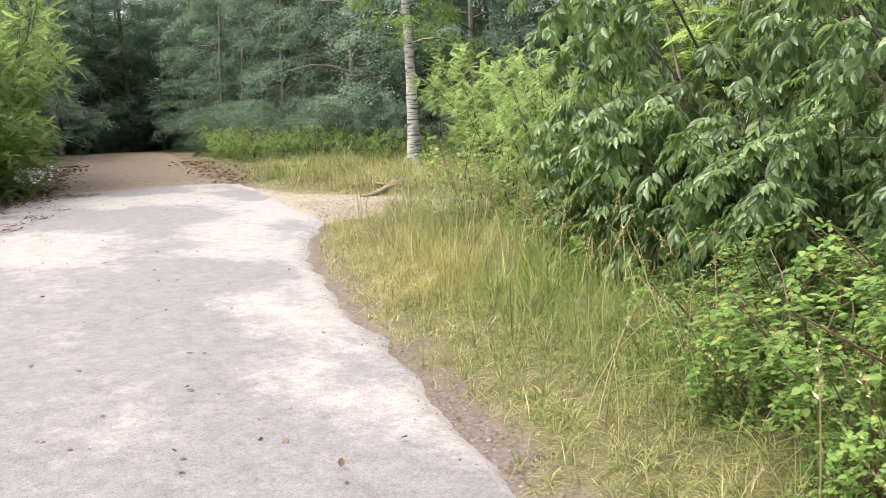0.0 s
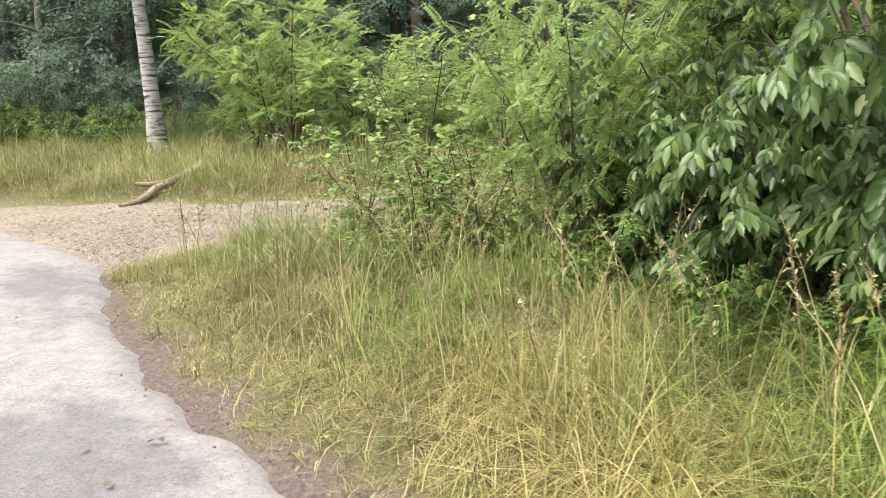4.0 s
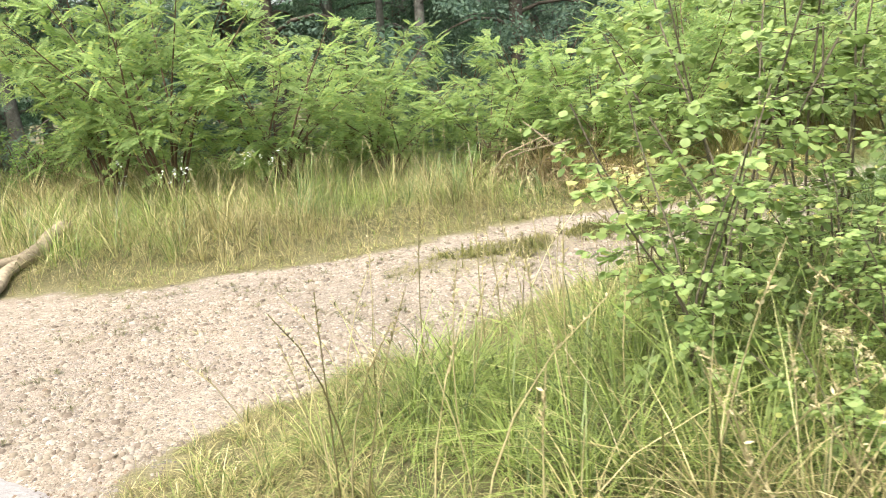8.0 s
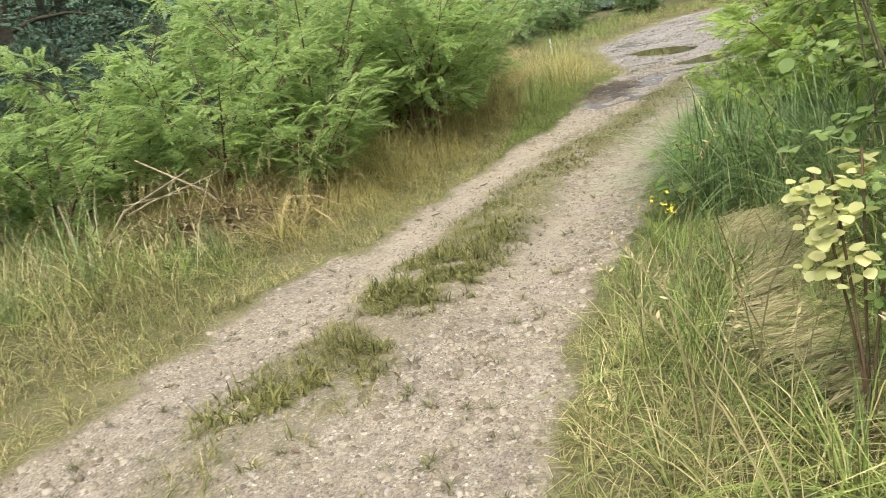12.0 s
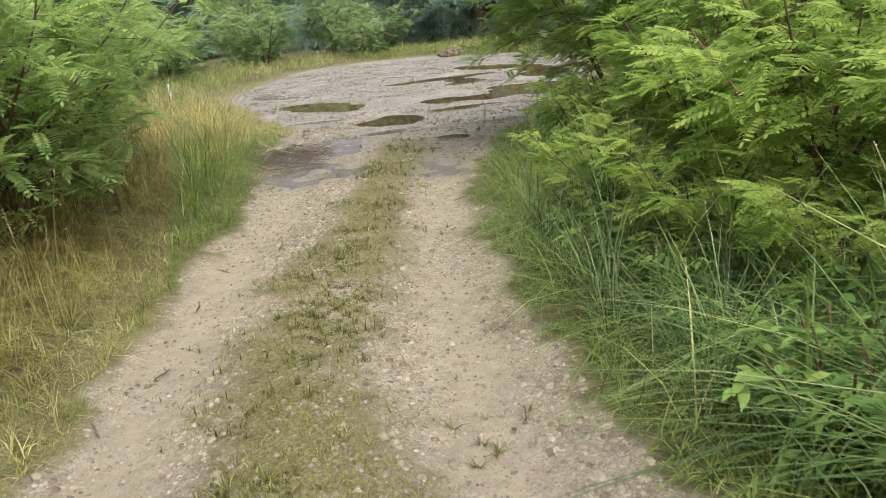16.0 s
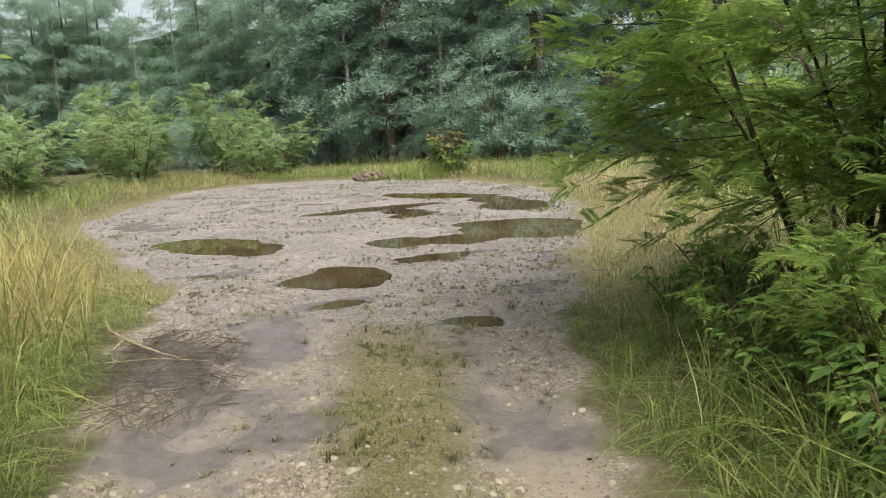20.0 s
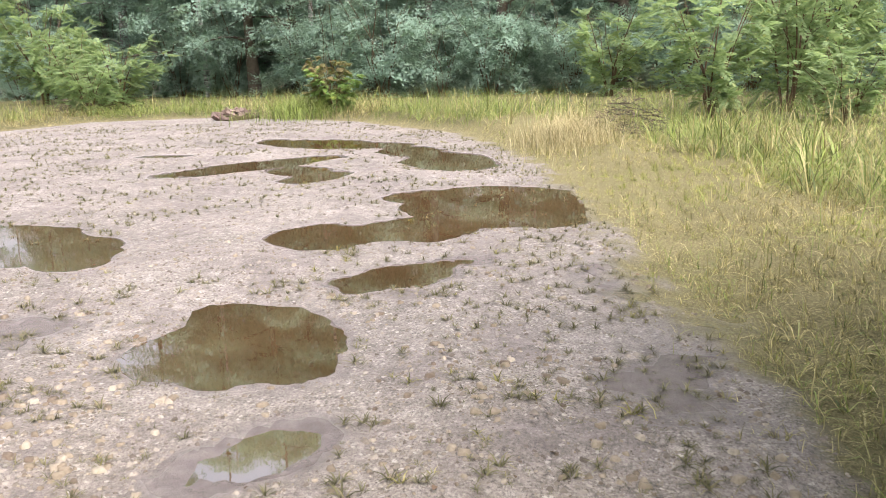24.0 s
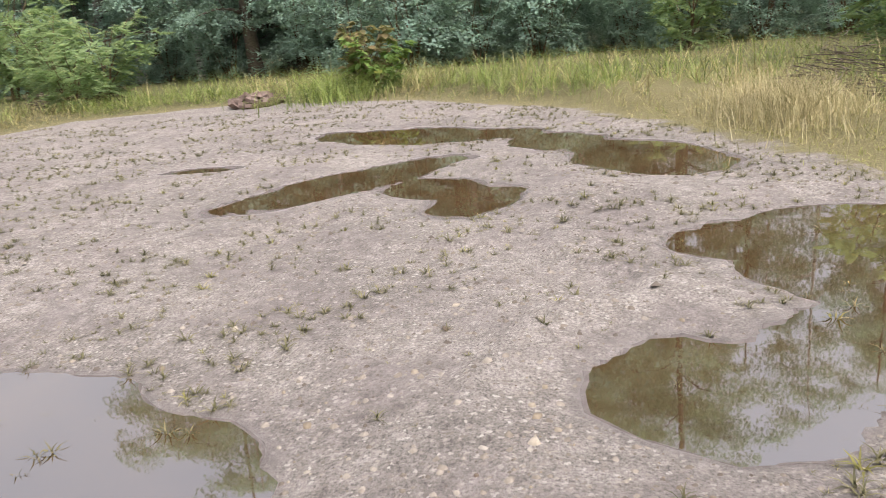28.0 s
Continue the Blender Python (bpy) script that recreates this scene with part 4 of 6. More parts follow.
young = plant("robinia_bush", "young robinia with yellowish green feathery shoots, coloured as sunlit, over the verge", "bush", (5.35, 8.75, 0), 79, 1.7, 0.95, 9, 13, 9, template=PINNATE_FINE, size=0.22, leaf=LEAF_YOUNG_LIT, pitch=(-0.35, 0.7), rise=(-0.1, 0.9), low=0.12, group="robinias along the track")
for x, y, t, s in [(6.5, 9.45, 60, 0.85), (4.5, 7.9, 260, 0.85), (7.7, 10.3, 200, 0.5), (6.1, 8.2, 20, 1.05), (5.0, 9.35, 90, 0.5), (4.3, 8.6, 300, 0.5), (5.95, 9.95, 150, 0.55), (6.9, 10.45, 220, 0.45)]:
    again(young, x, y, t, s)
for x, y, t, s in [(9.3, 11.0, 120, 0.35), (8.0, 9.9, 300, 0.45), (8.9, 11.2, 10, 0.34), (9.0, 10.3, 80, 0.4)]:
    again(rob[2], x, y, t, s)
# by the road's far side
low_rob = plant("robinia_bush", "broad light green bush leafy down to the ground by the road", "bush", (-13.2, 2.9, 0), 78, 2.4, 1.6, 12, 16, 9, group="bushes by the road", low=0.03, **dict(ROB, rise=(-0.4, 0.7)))
for x, y, t, s, h in [(-14.4, 3.75, 160, 0.95, 0.95), (-12.2, 1.6, 290, 1.0, 1.0), (-15.6, 4.6, 20, 0.9, 0.85), (-11.0, -0.1, 110, 1.0, 1.0), (-13.9, 2.4, 60, 1.25, 1.35), (-9.9, -2.2, 200, 1.1, 1.0), (-15.2, 3.3, 240, 1.3, 1.5)]:
    again(low_rob, x, y, t, s, h)
for x, y, t, s, h in [(-15.9, 4.7, 30, 1.3, 1.5), (-13.6, 2.3, 160, 1.35, 1.45), (-12.2, -0.4, 250, 1.4, 1.4), (-17.8, 5.2, 90, 1.3, 1.7), (-10.5, -3.6, 20, 1.5, 1.4), (-16.5, 2.0, 200, 1.5, 1.9)]:
    again(rob[0], x, y, t, s, h)

CH = dict(template=WHORL, size=0.265, leaf=LEAF_CHERRY, pitch=(-1.15, -0.1))
cherry = [
    plant("cherry_shrub", "tall shrub with long glossy drooping leaves at the roadside", "bush", (4.5, 3.1, 0), 81, 4.4, 2.3, 10, 15, 7, group="roadside shrubs", bark=BARK, droop=0.35, low=0.22, **CH),
    plant("cherry_shrub", "tall shrub with long glossy drooping leaves at the roadside", "bush", (3.75, 5.0, 60), 82, 3.9, 1.35, 10, 15, 7, group="roadside shrubs", bark=BARK, droop=0.35, low=0.22, **CH),
]
for x, y, t, s, h in [(6.6, 2.4, 100, 1.0, 1.0), (3.2, 3.7, 40, 0.62, 0.8), (3.3, 4.6, 170, 0.45, 0.7), (6.3, 1.1, 80, 0.62, 0.75), (7.3, 0.7, 140, 0.8, 0.9), (8.4, 1.2, 200, 1.0, 1.0), (6.2, 5.0, 300, 1.1, 1.1)]:
    again(cherry[0], x, y, t, s, h)
low_cherry = plant("cherry_shrub", "bushy low shrub with long drooping glossy leaves over tall grass", "bush", (4.85, 1.75, 0), 84, 2.1, 1.15, 9, 13, 7, group="roadside shrubs", bark=BARK, droop=0.35, low=0.06, **CH)
for x, y, t, s, h in [(5.6, 1.15, 70, 0.95, 1.0), (4.15, 2.3, 150, 0.95, 1.05), (3.5, 2.75, 230, 0.85, 0.95), (2.85, 3.45, 310, 0.75, 0.95), (6.3, 0.5, 20, 0.8, 0.9), (2.3, 4.2, 100, 0.55, 0.9)]:
    again(low_cherry, x, y, t, s, h)
bramble = plant("bramble_bush", "low bramble thicket with small bright green leaves", "bush", (6.9, -0.2, 0), 83, 1.15, 0.95, 12, 10, 24, OVAL, 0.050, LEAF_BRAMBLE, group="roadside brambles", droop=0.3, low=0.15)
for x, y, t, s in [(7.5, -1.5, 60, 1.05), (8.3, -2.1, 10, 1.1), (7.0, -1.9, 140, 0.6), (6.2, -1.3, 200, 0.5), (7.2, -0.7, 20, 1.0), (8.4, -1.0, 300, 1.2), (6.0, 0.9, 150, 0.85), (7.9, 0.2, 200, 1.1), (3.6, 2.1, 310, 0.5), (2.5, 3.2, 80, 0.7), (6.1, 0.0, 120, 0.8), (5.8, -0.6, 30, 0.55), (6.6, -1.2, 260, 0.8)]:
    again(bramble, x, y, t, s)

AS = dict(bark=SAPLING, template=ROUND, size=0.054, leaf=LEAF_ASPEN, pitch=(-1.0, 0.6), low=0.12, thick=0.007)
aspen = [
    plant("aspen_sapling", "young aspen sapling with round pale green leaves among tall grass", "sapling", (0.5, 4.9, 0), 91, 2.2, 0.75, 6, 14, 20, group="aspen saplings", **AS),
    plant("aspen_sapling", "young aspen sapling with round pale green leaves among tall grass", "sapling", (1.25, 5.6, 0), 92, 2.5, 0.8, 6, 14, 20, group="aspen saplings", **AS),
]
for x, y, t, s, h in [(0.1, 4.2, 50, 0.8, 0.85), (1.75, 5.1, 150, 0.8, 0.85), (0.85, 3.75, 300, 0.62, 0.62), (0.45, 3.45, 120, 0.5, 0.5), (1.3, 4.0, 210, 0.75, 0.75), (0.95, 4.55, 20, 0.7, 0.6)]:
    again(aspen[int(y * 10) % 2], x, y, t, s, h)
for x, y, sd in [(2.75, 6.75, 98), (2.0, 5.9, 99)]:
    plant("aspen_sapling", "slender aspen with bare lower stems above tall sedge", "sapling", (x, y, 0), sd, 2.15, 0.66, 4, 14, 20, group="aspen saplings", **dict(AS, low=0.55, thick=0.006))
plant("aspen_sapling", "small aspen sapling with yellowing leaves at the track's edge", "sapling", (0.22, 5.58, 0), 93, 1.10, 0.15, 4, 7, 10, ROUND, 0.040, LEAF_GOLD, group="aspen saplings", low=0.68, thick=0.005)
again(aspen[0], 0.42, 5.42, 200, 0.45, 0.95)
# leafy herbs along the shaded rim of the track
herb = plant("leafy_herb", "leafy green herb with slender upright stems at the track's rim", "herb", (5.1, 9.75, 0), 95, 0.62, 0.28, 9, 5, 9, LANCE, 0.085, LEAF_BRAMBLE, group="herbs at the track's rim", low=0.1, thick=0.012)
rh = np.random.default_rng(96)
for t_ in np.linspace(0.0, 1.0, 70):
    hx, hy = np.interp(t_, [0, 0.5, 1], [2.6, 6.2, 10.6]) + rh.uniform(-0.1, 0.5), np.interp(t_, [0, 0.5, 1], [8.3, 10.6, 12.4]) - rh.uniform(0.05, 0.75)
    again(herb, hx, hy, rh.uniform(0, 360), rh.uniform(0.6, 1.1))
for hx, hy in [(2.2, 2.9), (3.1, 2.1), (3.9, 1.5), (4.7, 0.9), (5.5, 0.3), (2.9, 2.7), (4.3, 1.9), (6.1, -0.5)]:
    again(herb, hx, hy, rh.uniform(0, 360), rh.uniform(0.7, 1.0))
for hx, hy, sz in [(-19, 15.6, 1.5), (-17, 15.4, 1.2), (-15.2, 15.3, 1.4), (-13.4, 15.6, 1.2), (-11.8, 15.9, 1.3), (-21, 16.4, 1.4), (-23.5, 17.6, 1.5), (-10.4, 16.2, 1.1), (-8.5, 16.0, 1.3), (-7.0, 15.6, 1.2), (-16, 16.3, 1.5), (-25.5, 18.8, 1.6)]:
    again(bramble, hx, hy, rh.uniform(0, 360), sz)
# bushes of the meadow beyond the clearing
mead = plant("meadow_bush", "rounded light green bush in the tall meadow grass", "bush", (24.6, 11.4, 0), 75, 2.6, 1.2, 8, 10, 7, PINNATE_FAR, 0.30, LEAF_MEADOW_HAZY, group="meadow bushes", low=0.12, pitch=(-0.6, 0.9), rise=(0.0, 1.0))
for x, y, t, s, h in [(26.4, 9.6, 40, 1.2, 1.25), (23.2, 9.4, 100, 0.7, 0.75), (28.5, 8.4, 160, 1.3, 1.2), (33, 28, 0, 1.1, 0.8), (35.5, 31, 80, 1.2, 0.9), (30.5, 33.5, 140, 1.3, 0.8), (26.5, 36, 30, 1.2, 0.8), (33.5, 36, 10, 1.5, 0.9),
                      (22.5, 37.0, 70, 1.2, 0.8), (19, 33, 110, 1.1, 0.8), (16.5, 30.5, 160, 1.2, 0.8), (13.5, 26.5, 250, 1.1, 0.8), (35.2, 12.8, 300, 1.2, 0.9),
                      (33.6, 7.0, 130, 1.4, 1.0), (29.5, 39.5, 200, 1.5, 0.9), (31.0, 3.0, 60, 1.3, 1.0), (24.5, 31.5, 15, 1.2, 0.8), (21.5, 29.5, 95, 1.1, 0.75), (28.0, 30.5, 170, 1.2, 0.8), (30.5, 27.5, 240, 0.9, 0.7), (18.0, 27.5, 35, 1.0, 0.8), (11.5, 24.0, 130, 1.2, 0.9), (25.5, 34.0, 80, 1.3, 0.9), (38.0, 34.0, 20, 1.5, 1.1), (37.0, 39.0, 120, 1.6, 1.1)]:
    again(mead, x, y, t, s, h)
plant("red_bush", "small bush with reddish young leaves at the clearing's rim", "bush", (29.6, 20.2, 0), 76, 1.7, 0.7, 7, 8, 12, OVAL, 0.16, LEAF_RED)
plant("green_bush", "dense small green bush at the clearing's rim", "bush", (29.3, 19.9, 0), 77, 1.2, 0.65, 7, 8, 12, OVAL, 0.16, LEAF_BRAMBLE, low=0.1)

# ---- grass ----


def blade(bend, width, segs):
    """A grass blade, length 1 along z, bending to +x."""
    v, f = [], []
    for i in range(segs):
        t = i / segs
        w = width * (1 - 0.55 * t)
        v += [(bend * t * t, -w, t * (1 - 0.35 * bend * t)), (bend * t * t, w, t * (1 - 0.35 * bend * t))]
    v.append((bend, 0, 1 - 0.35 * bend))
    for i in range(segs - 1):
        a = 2 * i
        f += [(a, a + 1, a + 3), (a, a + 3, a + 2)]
    f.append((2 * segs - 2, 2 * segs - 1, 2 * segs))
    return np.array(v, float), np.array(f)


BLADES = [blade(0.35, 0.006, 3), blade(0.75, 0.006, 3), blade(1.1, 0.0065, 4), blade(1.5, 0.006, 4)]
BLADES_ARCH = [blade(0.35, 0.0042, 4), blade(0.75, 0.0042, 4), blade(1.15, 0.0042, 5), blade(1.5, 0.004, 6)]
BLADES_FAR = [blade(0.4, 0.009, 2), blade(0.9, 0.009, 2), blade(1.3, 0.009, 3)]
BLADES_TURF = [blade(0.6, 0.018, 2), blade(1.1, 0.019, 2), blade(1.5, 0.020, 3)]
BLADES_MOSS = [blade(0.7, 0.05, 2), blade(1.1, 0.055, 2)]
BLADES_SHORT = [blade(0.4, 0.024, 2), blade(0.9, 0.024, 2), blade(1.3, 0.026, 2)]


def upright(yaw, tilt):
    """Turns for blades: z stays up, tilted a little to the heading."""
    c, s, ct, st = np.cos(yaw), np.sin(yaw), np.cos(tilt), np.sin(tilt)
    m = np.zeros((len(yaw), 3, 3))
    m[:, 0, 0], m[:, 1, 0], m[:, 2, 0] = c * ct, s * ct, -st
    m[:, 0, 1], m[:, 1, 1] = -s, c
    m[:, 0, 2], m[:, 1, 2], m[:, 2, 2] = c * st, s * st, ct
    return m


def tussocks(x, y, cell, seed):
    """Offsets of points from the middle of their tussock, and a number of the tussock's own."""
    tab = np.random.default_rng(seed).random((67, 67, 3))
    i, j = np.floor(x / cell).astype(int), np.floor(y / cell).astype(int)
    q = tab[i % 67, j % 67]
    return x - (i + 0.2 + 0.6 * q[:, 0]) * cell, y - (j + 0.2 + 0.6 * q[:, 1]) * cell, q[:, 2]


def meadow(name, label, material, x, y, z, h, kinds, seed, tilt=0.25, cell=0.0):
    r = np.random.default_rng(seed)
    n, sets = len(x), []
    yaw, lean = r.uniform(0, 6.283, n), r.uniform(-tilt, tilt, n)
    if cell:
        dx, dy, own = tussocks(x, y, cell, 7)
        x, y = x - 0.55 * dx, y - 0.55 * dy
        loose = r.random(n) < 0.25
        yaw = np.where(loose, yaw, np.arctan2(dy, dx) + r.normal(0, 0.6, n))
        lean = np.where(loose, lean, (0.08 + 1.0 * np.hypot(dx, dy) / cell) * r.uniform(0.3, 1.2, n) * tilt / 0.5)
        h = h * (0.62 + 0.7 * own)
    pick = r.integers(len(kinds), size=n)
    for k, tpl in enumerate(kinds):
        m = pick == k
        if m.any():
            sets.append(strew(tpl, np.stack([x[m], y[m], z[m] - 0.015], 1), upright(yaw[m], lean[m]), h[m]))
    v, f = merge(sets)
    return tagged(new(name, mesh_of(name, v, f, (material,))), label, "grass", kind="stuff")


def grass_points(count, box, seed):
    r = np.random.default_rng(seed)
    return r.uniform(box[0], box[1], count), r.uniform(box[2], box[3], count), r


WETNESS = [None]                            # of the points that grown() last saw


def grown(x, y):
    z, gr, wet, sh, g, r, strip, pool, bare = surface(x, y)
    WETNESS[0] = wet
    off = np.minimum(g, r)                  # metres off gravel and asphalt
    return z, gr, off, g, r, strip, pool


def along_walk(count, reach, seed):
    """Points beside the walk, denser close to it."""
    r = np.random.default_rng(seed)
    p = np.array(WALKED)
    seg = np.hypot(*np.diff(p, axis=0).T)
    cum = np.concatenate([[0], np.cumsum(seg)])
    t = r.uniform(0, cum[-1], count)
    k = np.searchsorted(cum, t, "right").clip(1, len(seg)) - 1
    w = ((t - cum[k]) / seg[k])[:, None]
    c = p[k] * (1 - w) + p[k + 1] * w
    a, d = r.uniform(0, 2 * math.pi, count), reach * r.random(count) ** 0.85
    return c[:, 0] + np.cos(a) * d, c[:, 1] + np.sin(a) * d, r


# tall grass near the walk
x, y, r = along_walk(520000, 7.0, 101)
z, gr, off, g, rr, strip, pool = grown(x, y)
clump = fbm(x, y, 0.5, 111)
lawn = (x > 12.5) & (y < 15) & (off < 2.0)
m = (off > 0.10) & (r.random(len(x)) < smooth(0.1, 0.9, off) * 0.8 + 0.2) & (clump > 0.36) & ~(lawn & (r.random(len(x)) < 0.9))
x, y, z, off, clump, rr = (q[m] for q in (x, y, z, off, clump, rr))
shrub_side = ((y - x < 8.0) & (x > 2.2) & (x < 10.3) & (y > 6.5)) | ((x > 1.2) & (y < 7.0) & (y + 0.75 * x > 4.6))
reeds = (x > 2.3) & (x < 6.5) & (y < x + 5.6) & (y > 6.6)
far_side = (x > 0.5) & (y > 0.65 * x + 9.5) & (x < 14)
h = (0.11 + np.where(reeds, 0.62, np.where(far_side, 0.55, 0.42)) * smooth(0.15 - 0.15 * shrub_side, 1.5 - 1.0 * shrub_side, off)) * (0.5 + 0.95 * clump) * r.uniform(0.5, 1.15, len(x))
h = h * np.where((x > 1.2) & (y < 5.0), 0.8, 1.0)
straw_way = to_line(x, y, [(2.2, 7.5), (1.6, 6.75), (0.76, 6.3), (0.25, 5.55)])
h = h * (0.22 + 0.78 * smooth(0.10, 0.30, straw_way + 0.2 * (clump - 0.5)))
h = np.where((x > -0.9) & (x < 1.9) & (y > 5.2) & (y < 7.9) & (off > 0.12), np.maximum(h, r.uniform(0.14, 0.46, len(x)) * smooth(0.08, 0.22, straw_way) * smooth(0.05, 0.35, off)), h)
lush = (y < 2.6) & (x > 2.6) & (rr > 0)
h = h * np.where(np.hypot(x - 0.2, (y - 11.9) * 1.6) < 1.3, 0.45, 1.0)
dry = fbm(x, y, 1.3, 121) + 0.16 * (1 - smooth(0.2, 1.6, off)) * ~shrub_side - 0.10 * ((x < 2.0) & (y < 3.3) & (off > 0.6)) - 0.24 * shrub_side - 0.16 * (shrub_side & (x > 5) & (x < 9.3)) - 0.22 * reeds + 0.30 * far_side - 0.42 * lush * smooth(0.35, 0.9, off) - 0.16 * ((x > 0.7) & (y > 1.0) & (y < 3.8) & (off > 0.7)) - 0.34 * ((x > -1.2) & (x < 2.0) & (y > 3.3) & (y < 8.0) & (off > 0.3)) + 0.04 * (~shrub_side) + 0.10 * ((y < 3.5) & (off < 1.2)) + r.normal(0, 0.10, len(x))
kind = np.where(dry > 0.50, 1, np.where(reeds & (r.random(len(x)) < 0.7) | (clump > 0.66) & (off > 0.9) & ~far_side & (y > 6), 2, 0))
kind = np.where((kind == 1) & far_side, 3, kind)
for k, (nm, lb, mt) in enumerate([("tall_grass", "tall green grass on the verges", GRASS_GREEN), ("dry_grass", "dry yellow grass on the verges", GRASS_DRY), ("sedge", "tall blue green sedge and grass in clumps", GRASS_SEDGE), ("golden_grass", "tall golden dry grass beside the track", GRASS_GOLD)]):
    m = kind == k
    meadow(nm, lb, mt, x[m], y[m], z[m], h[m] * (1.15 if k == 2 else 1.0), BLADES_ARCH if k == 2 else BLADES, 102 + k, 0.22 if k == 2 else 0.6, 0.34 if k == 2 else 0.2)

# wider meadow
x, y, r = grass_points(300000, (-26, 40, -10, 42), 201)
dw = to_line(x, y, WALKED)
m = (dw > 4.5) & (dw < 30) & (r.random(len(x)) < np.clip(1.2 - dw / 26, 0.12, 1))
x, y, dw = x[m], y[m], dw[m]
z, gr, off, g, rr, strip, pool = grown(x, y)
m = (off > 0.05)
x, y, z, off, dw = (q[m] for q in (x, y, z, off, dw))
mown = (x > 12) & (y < 15) & (off < 1.9)
h = np.where(mown, r.uniform(0.06, 0.16, len(x)), (0.16 + 0.36 * smooth(0.2, 2.2, off)) * r.uniform(0.35, 1.2, len(x)) * (0.55 + 0.9 * fbm(x, y, 1.1, 211)))
dry = fbm(x, y, 1.8, 121) - 0.09 * (x > 15) + 0.20 * (y > 0.65 * x + 9.5) * (x > 0) * (x < 18) + 0.18 * (1 - smooth(0.2, 2.0, off)) + r.normal(0, 0.08, len(x))
for k, (nm, lb, mt, m) in enumerate([("meadow_grass", "green meadow grass", GRASS_GREEN, dry <= 0.52), ("dry_meadow_grass", "yellowing meadow grass", GRASS_DRY, dry > 0.52)]):
    meadow(nm, lb, mt, x[m], y[m], z[m], h[m], BLADES_FAR, 202 + k, 0.45, 0.45)

# belt of tall grass round the clearing's far rim, and the meadow before the birch
r = np.random.default_rng(281)
p = np.array([q for q in GRAVEL if q[0] > 12])
k, w = r.integers(len(p) - 1, size=95000), r.random(95000)[:, None]
q = p[k] * (1 - w) + p[k + 1] * w + r.normal(0, 2.6, (95000, 2))
x, y = np.concatenate([q[:, 0], r.uniform(-15, -2.5, 70000)]), np.concatenate([q[:, 1], r.uniform(7.8, 17, 70000)])
z, gr, off, g, rr, strip, pool = grown(x, y)
m = (off > 0.06) & ~((x > 11) & (y < 15) & (off < 1.9)) & (fbm(x, y, 0.6, 283) + r.normal(0, 0.08, len(x)) > 0.40)
x, y, z, off = x[m], y[m], z[m], off[m]
h = (0.10 + 0.42 * smooth(0.05, 1.3, off)) * r.uniform(0.5, 1.2, len(x)) * (0.5 + fbm(x, y, 1.3, 285))
green = fbm(x, y, 1.5, 287) + r.normal(0, 0.10, len(x)) > 0.45 + 0.10 * smooth(1.2, 0.2, off)
for nm, lb, mt, m in (("belt_grass", "tall green meadow grass round the clearing and the birch", GRASS_GREEN, green), ("dry_belt_grass", "tall yellowing meadow grass round the clearing and the birch", GRASS_DRY, ~green)):
    meadow(nm, lb, mt, x[m], y[m], z[m], h[m], BLADES_FAR, 288, 0.5, 0.3)

# grass on the road's far verge
r = np.random.default_rng(291)
n = 60000
sx = r.uniform(-6, 24, n)
qx = road_edges(sx)[0] - 0.12 - 1.9 * r.random(n) ** 1.3
x, y = sx * ROAD_DIR[0] + qx * ROAD_N[0], sx * ROAD_DIR[1] + qx * ROAD_N[1]
z, gr, off, g, rr, strip, pool = grown(x, y)
m = (off > 0.08) & (fbm(x, y, 0.4, 293) + r.normal(0, 0.06, n) > 0.42)
x, y, z, off = x[m], y[m], z[m], off[m]
h = (0.08 + 0.22 * smooth(0.1, 1.3, off)) * r.uniform(0.6, 1.3, len(x))
green = fbm(x, y, 0.9, 295) + r.normal(0, 0.1, len(x)) > 0.44
for nm, lb, mt, m in (("far_verge_grass", "green grass on the road's far verge", GRASS_GREEN, green), ("dry_far_verge_grass", "yellowing grass on the road's far verge", GRASS_DRY, ~green)):
    meadow(nm, lb, mt, x[m], y[m], z[m], h[m], BLADES_FAR, 296, 0.6, 0.2)

# short turf: trampled verge rims, the strip between the ruts, the half-overgrown rim of the clearing
x, y, r = along_walk(1800000, 6.0, 301)
near_rim = np.minimum(np.abs(signed(x, y, GRAVEL)), np.abs(road_signed(x, y))) < 1.7
x, y = x[near_rim], y[near_rim]
z, gr, off, g, rr, strip, pool = grown(x, y)
rim = (off > 0.02) & (off < 1.5)
lawn = (x > 11.5) & (y < 0)
turf = (strip < 0.45) & (g < 0) & (x > 11)
p = np.where(rim, 1.0 - 0.35 * smooth(0.4, 1.5, off), 0) + np.where(lawn, 0.85 * smooth(-0.7, 0.5, off), 0) + np.where(turf, 0.75 * (1 - strip / 0.45) + 0.08, 0)
shady = (x > 0.8) & (y - x < 8.2) & (y > 6.4) & (x < 11)
p = p * np.where(turf, 0.45 + 0.55 * smooth(-0.5, 2.5, x), 1.0)
p = p * np.where((rr > -0.1) & (rr < 0.35) & (y < 3.5), 0.35, 1.0)
m = (r.random(len(x)) < p) & (fbm(x, y, 0.28, 321) + r.normal(0, 0.06, len(x)) > np.where(off < 0, np.where(x < 1.5, 0.55, 0.42), 0.36)) & (pool > 0.03)
x, y, z, off, shady = x[m], y[m], z[m], off[m], shady[m]
h = r.uniform(0.05, 0.14, len(x)) * np.where(off > 0.1, 1.1, 0.5)
inner = (off < 0) & (x < 11.5)
x, y, z, off, h, shady = (q[~inner] for q in (x, y, z, off, h, shady))
sel = r.random(len(x)) < np.where(off < 0, 0.68, np.where(shady, 0.97, np.where((x > 2.6) & (y < 2.6), 0.62, 0.26)))
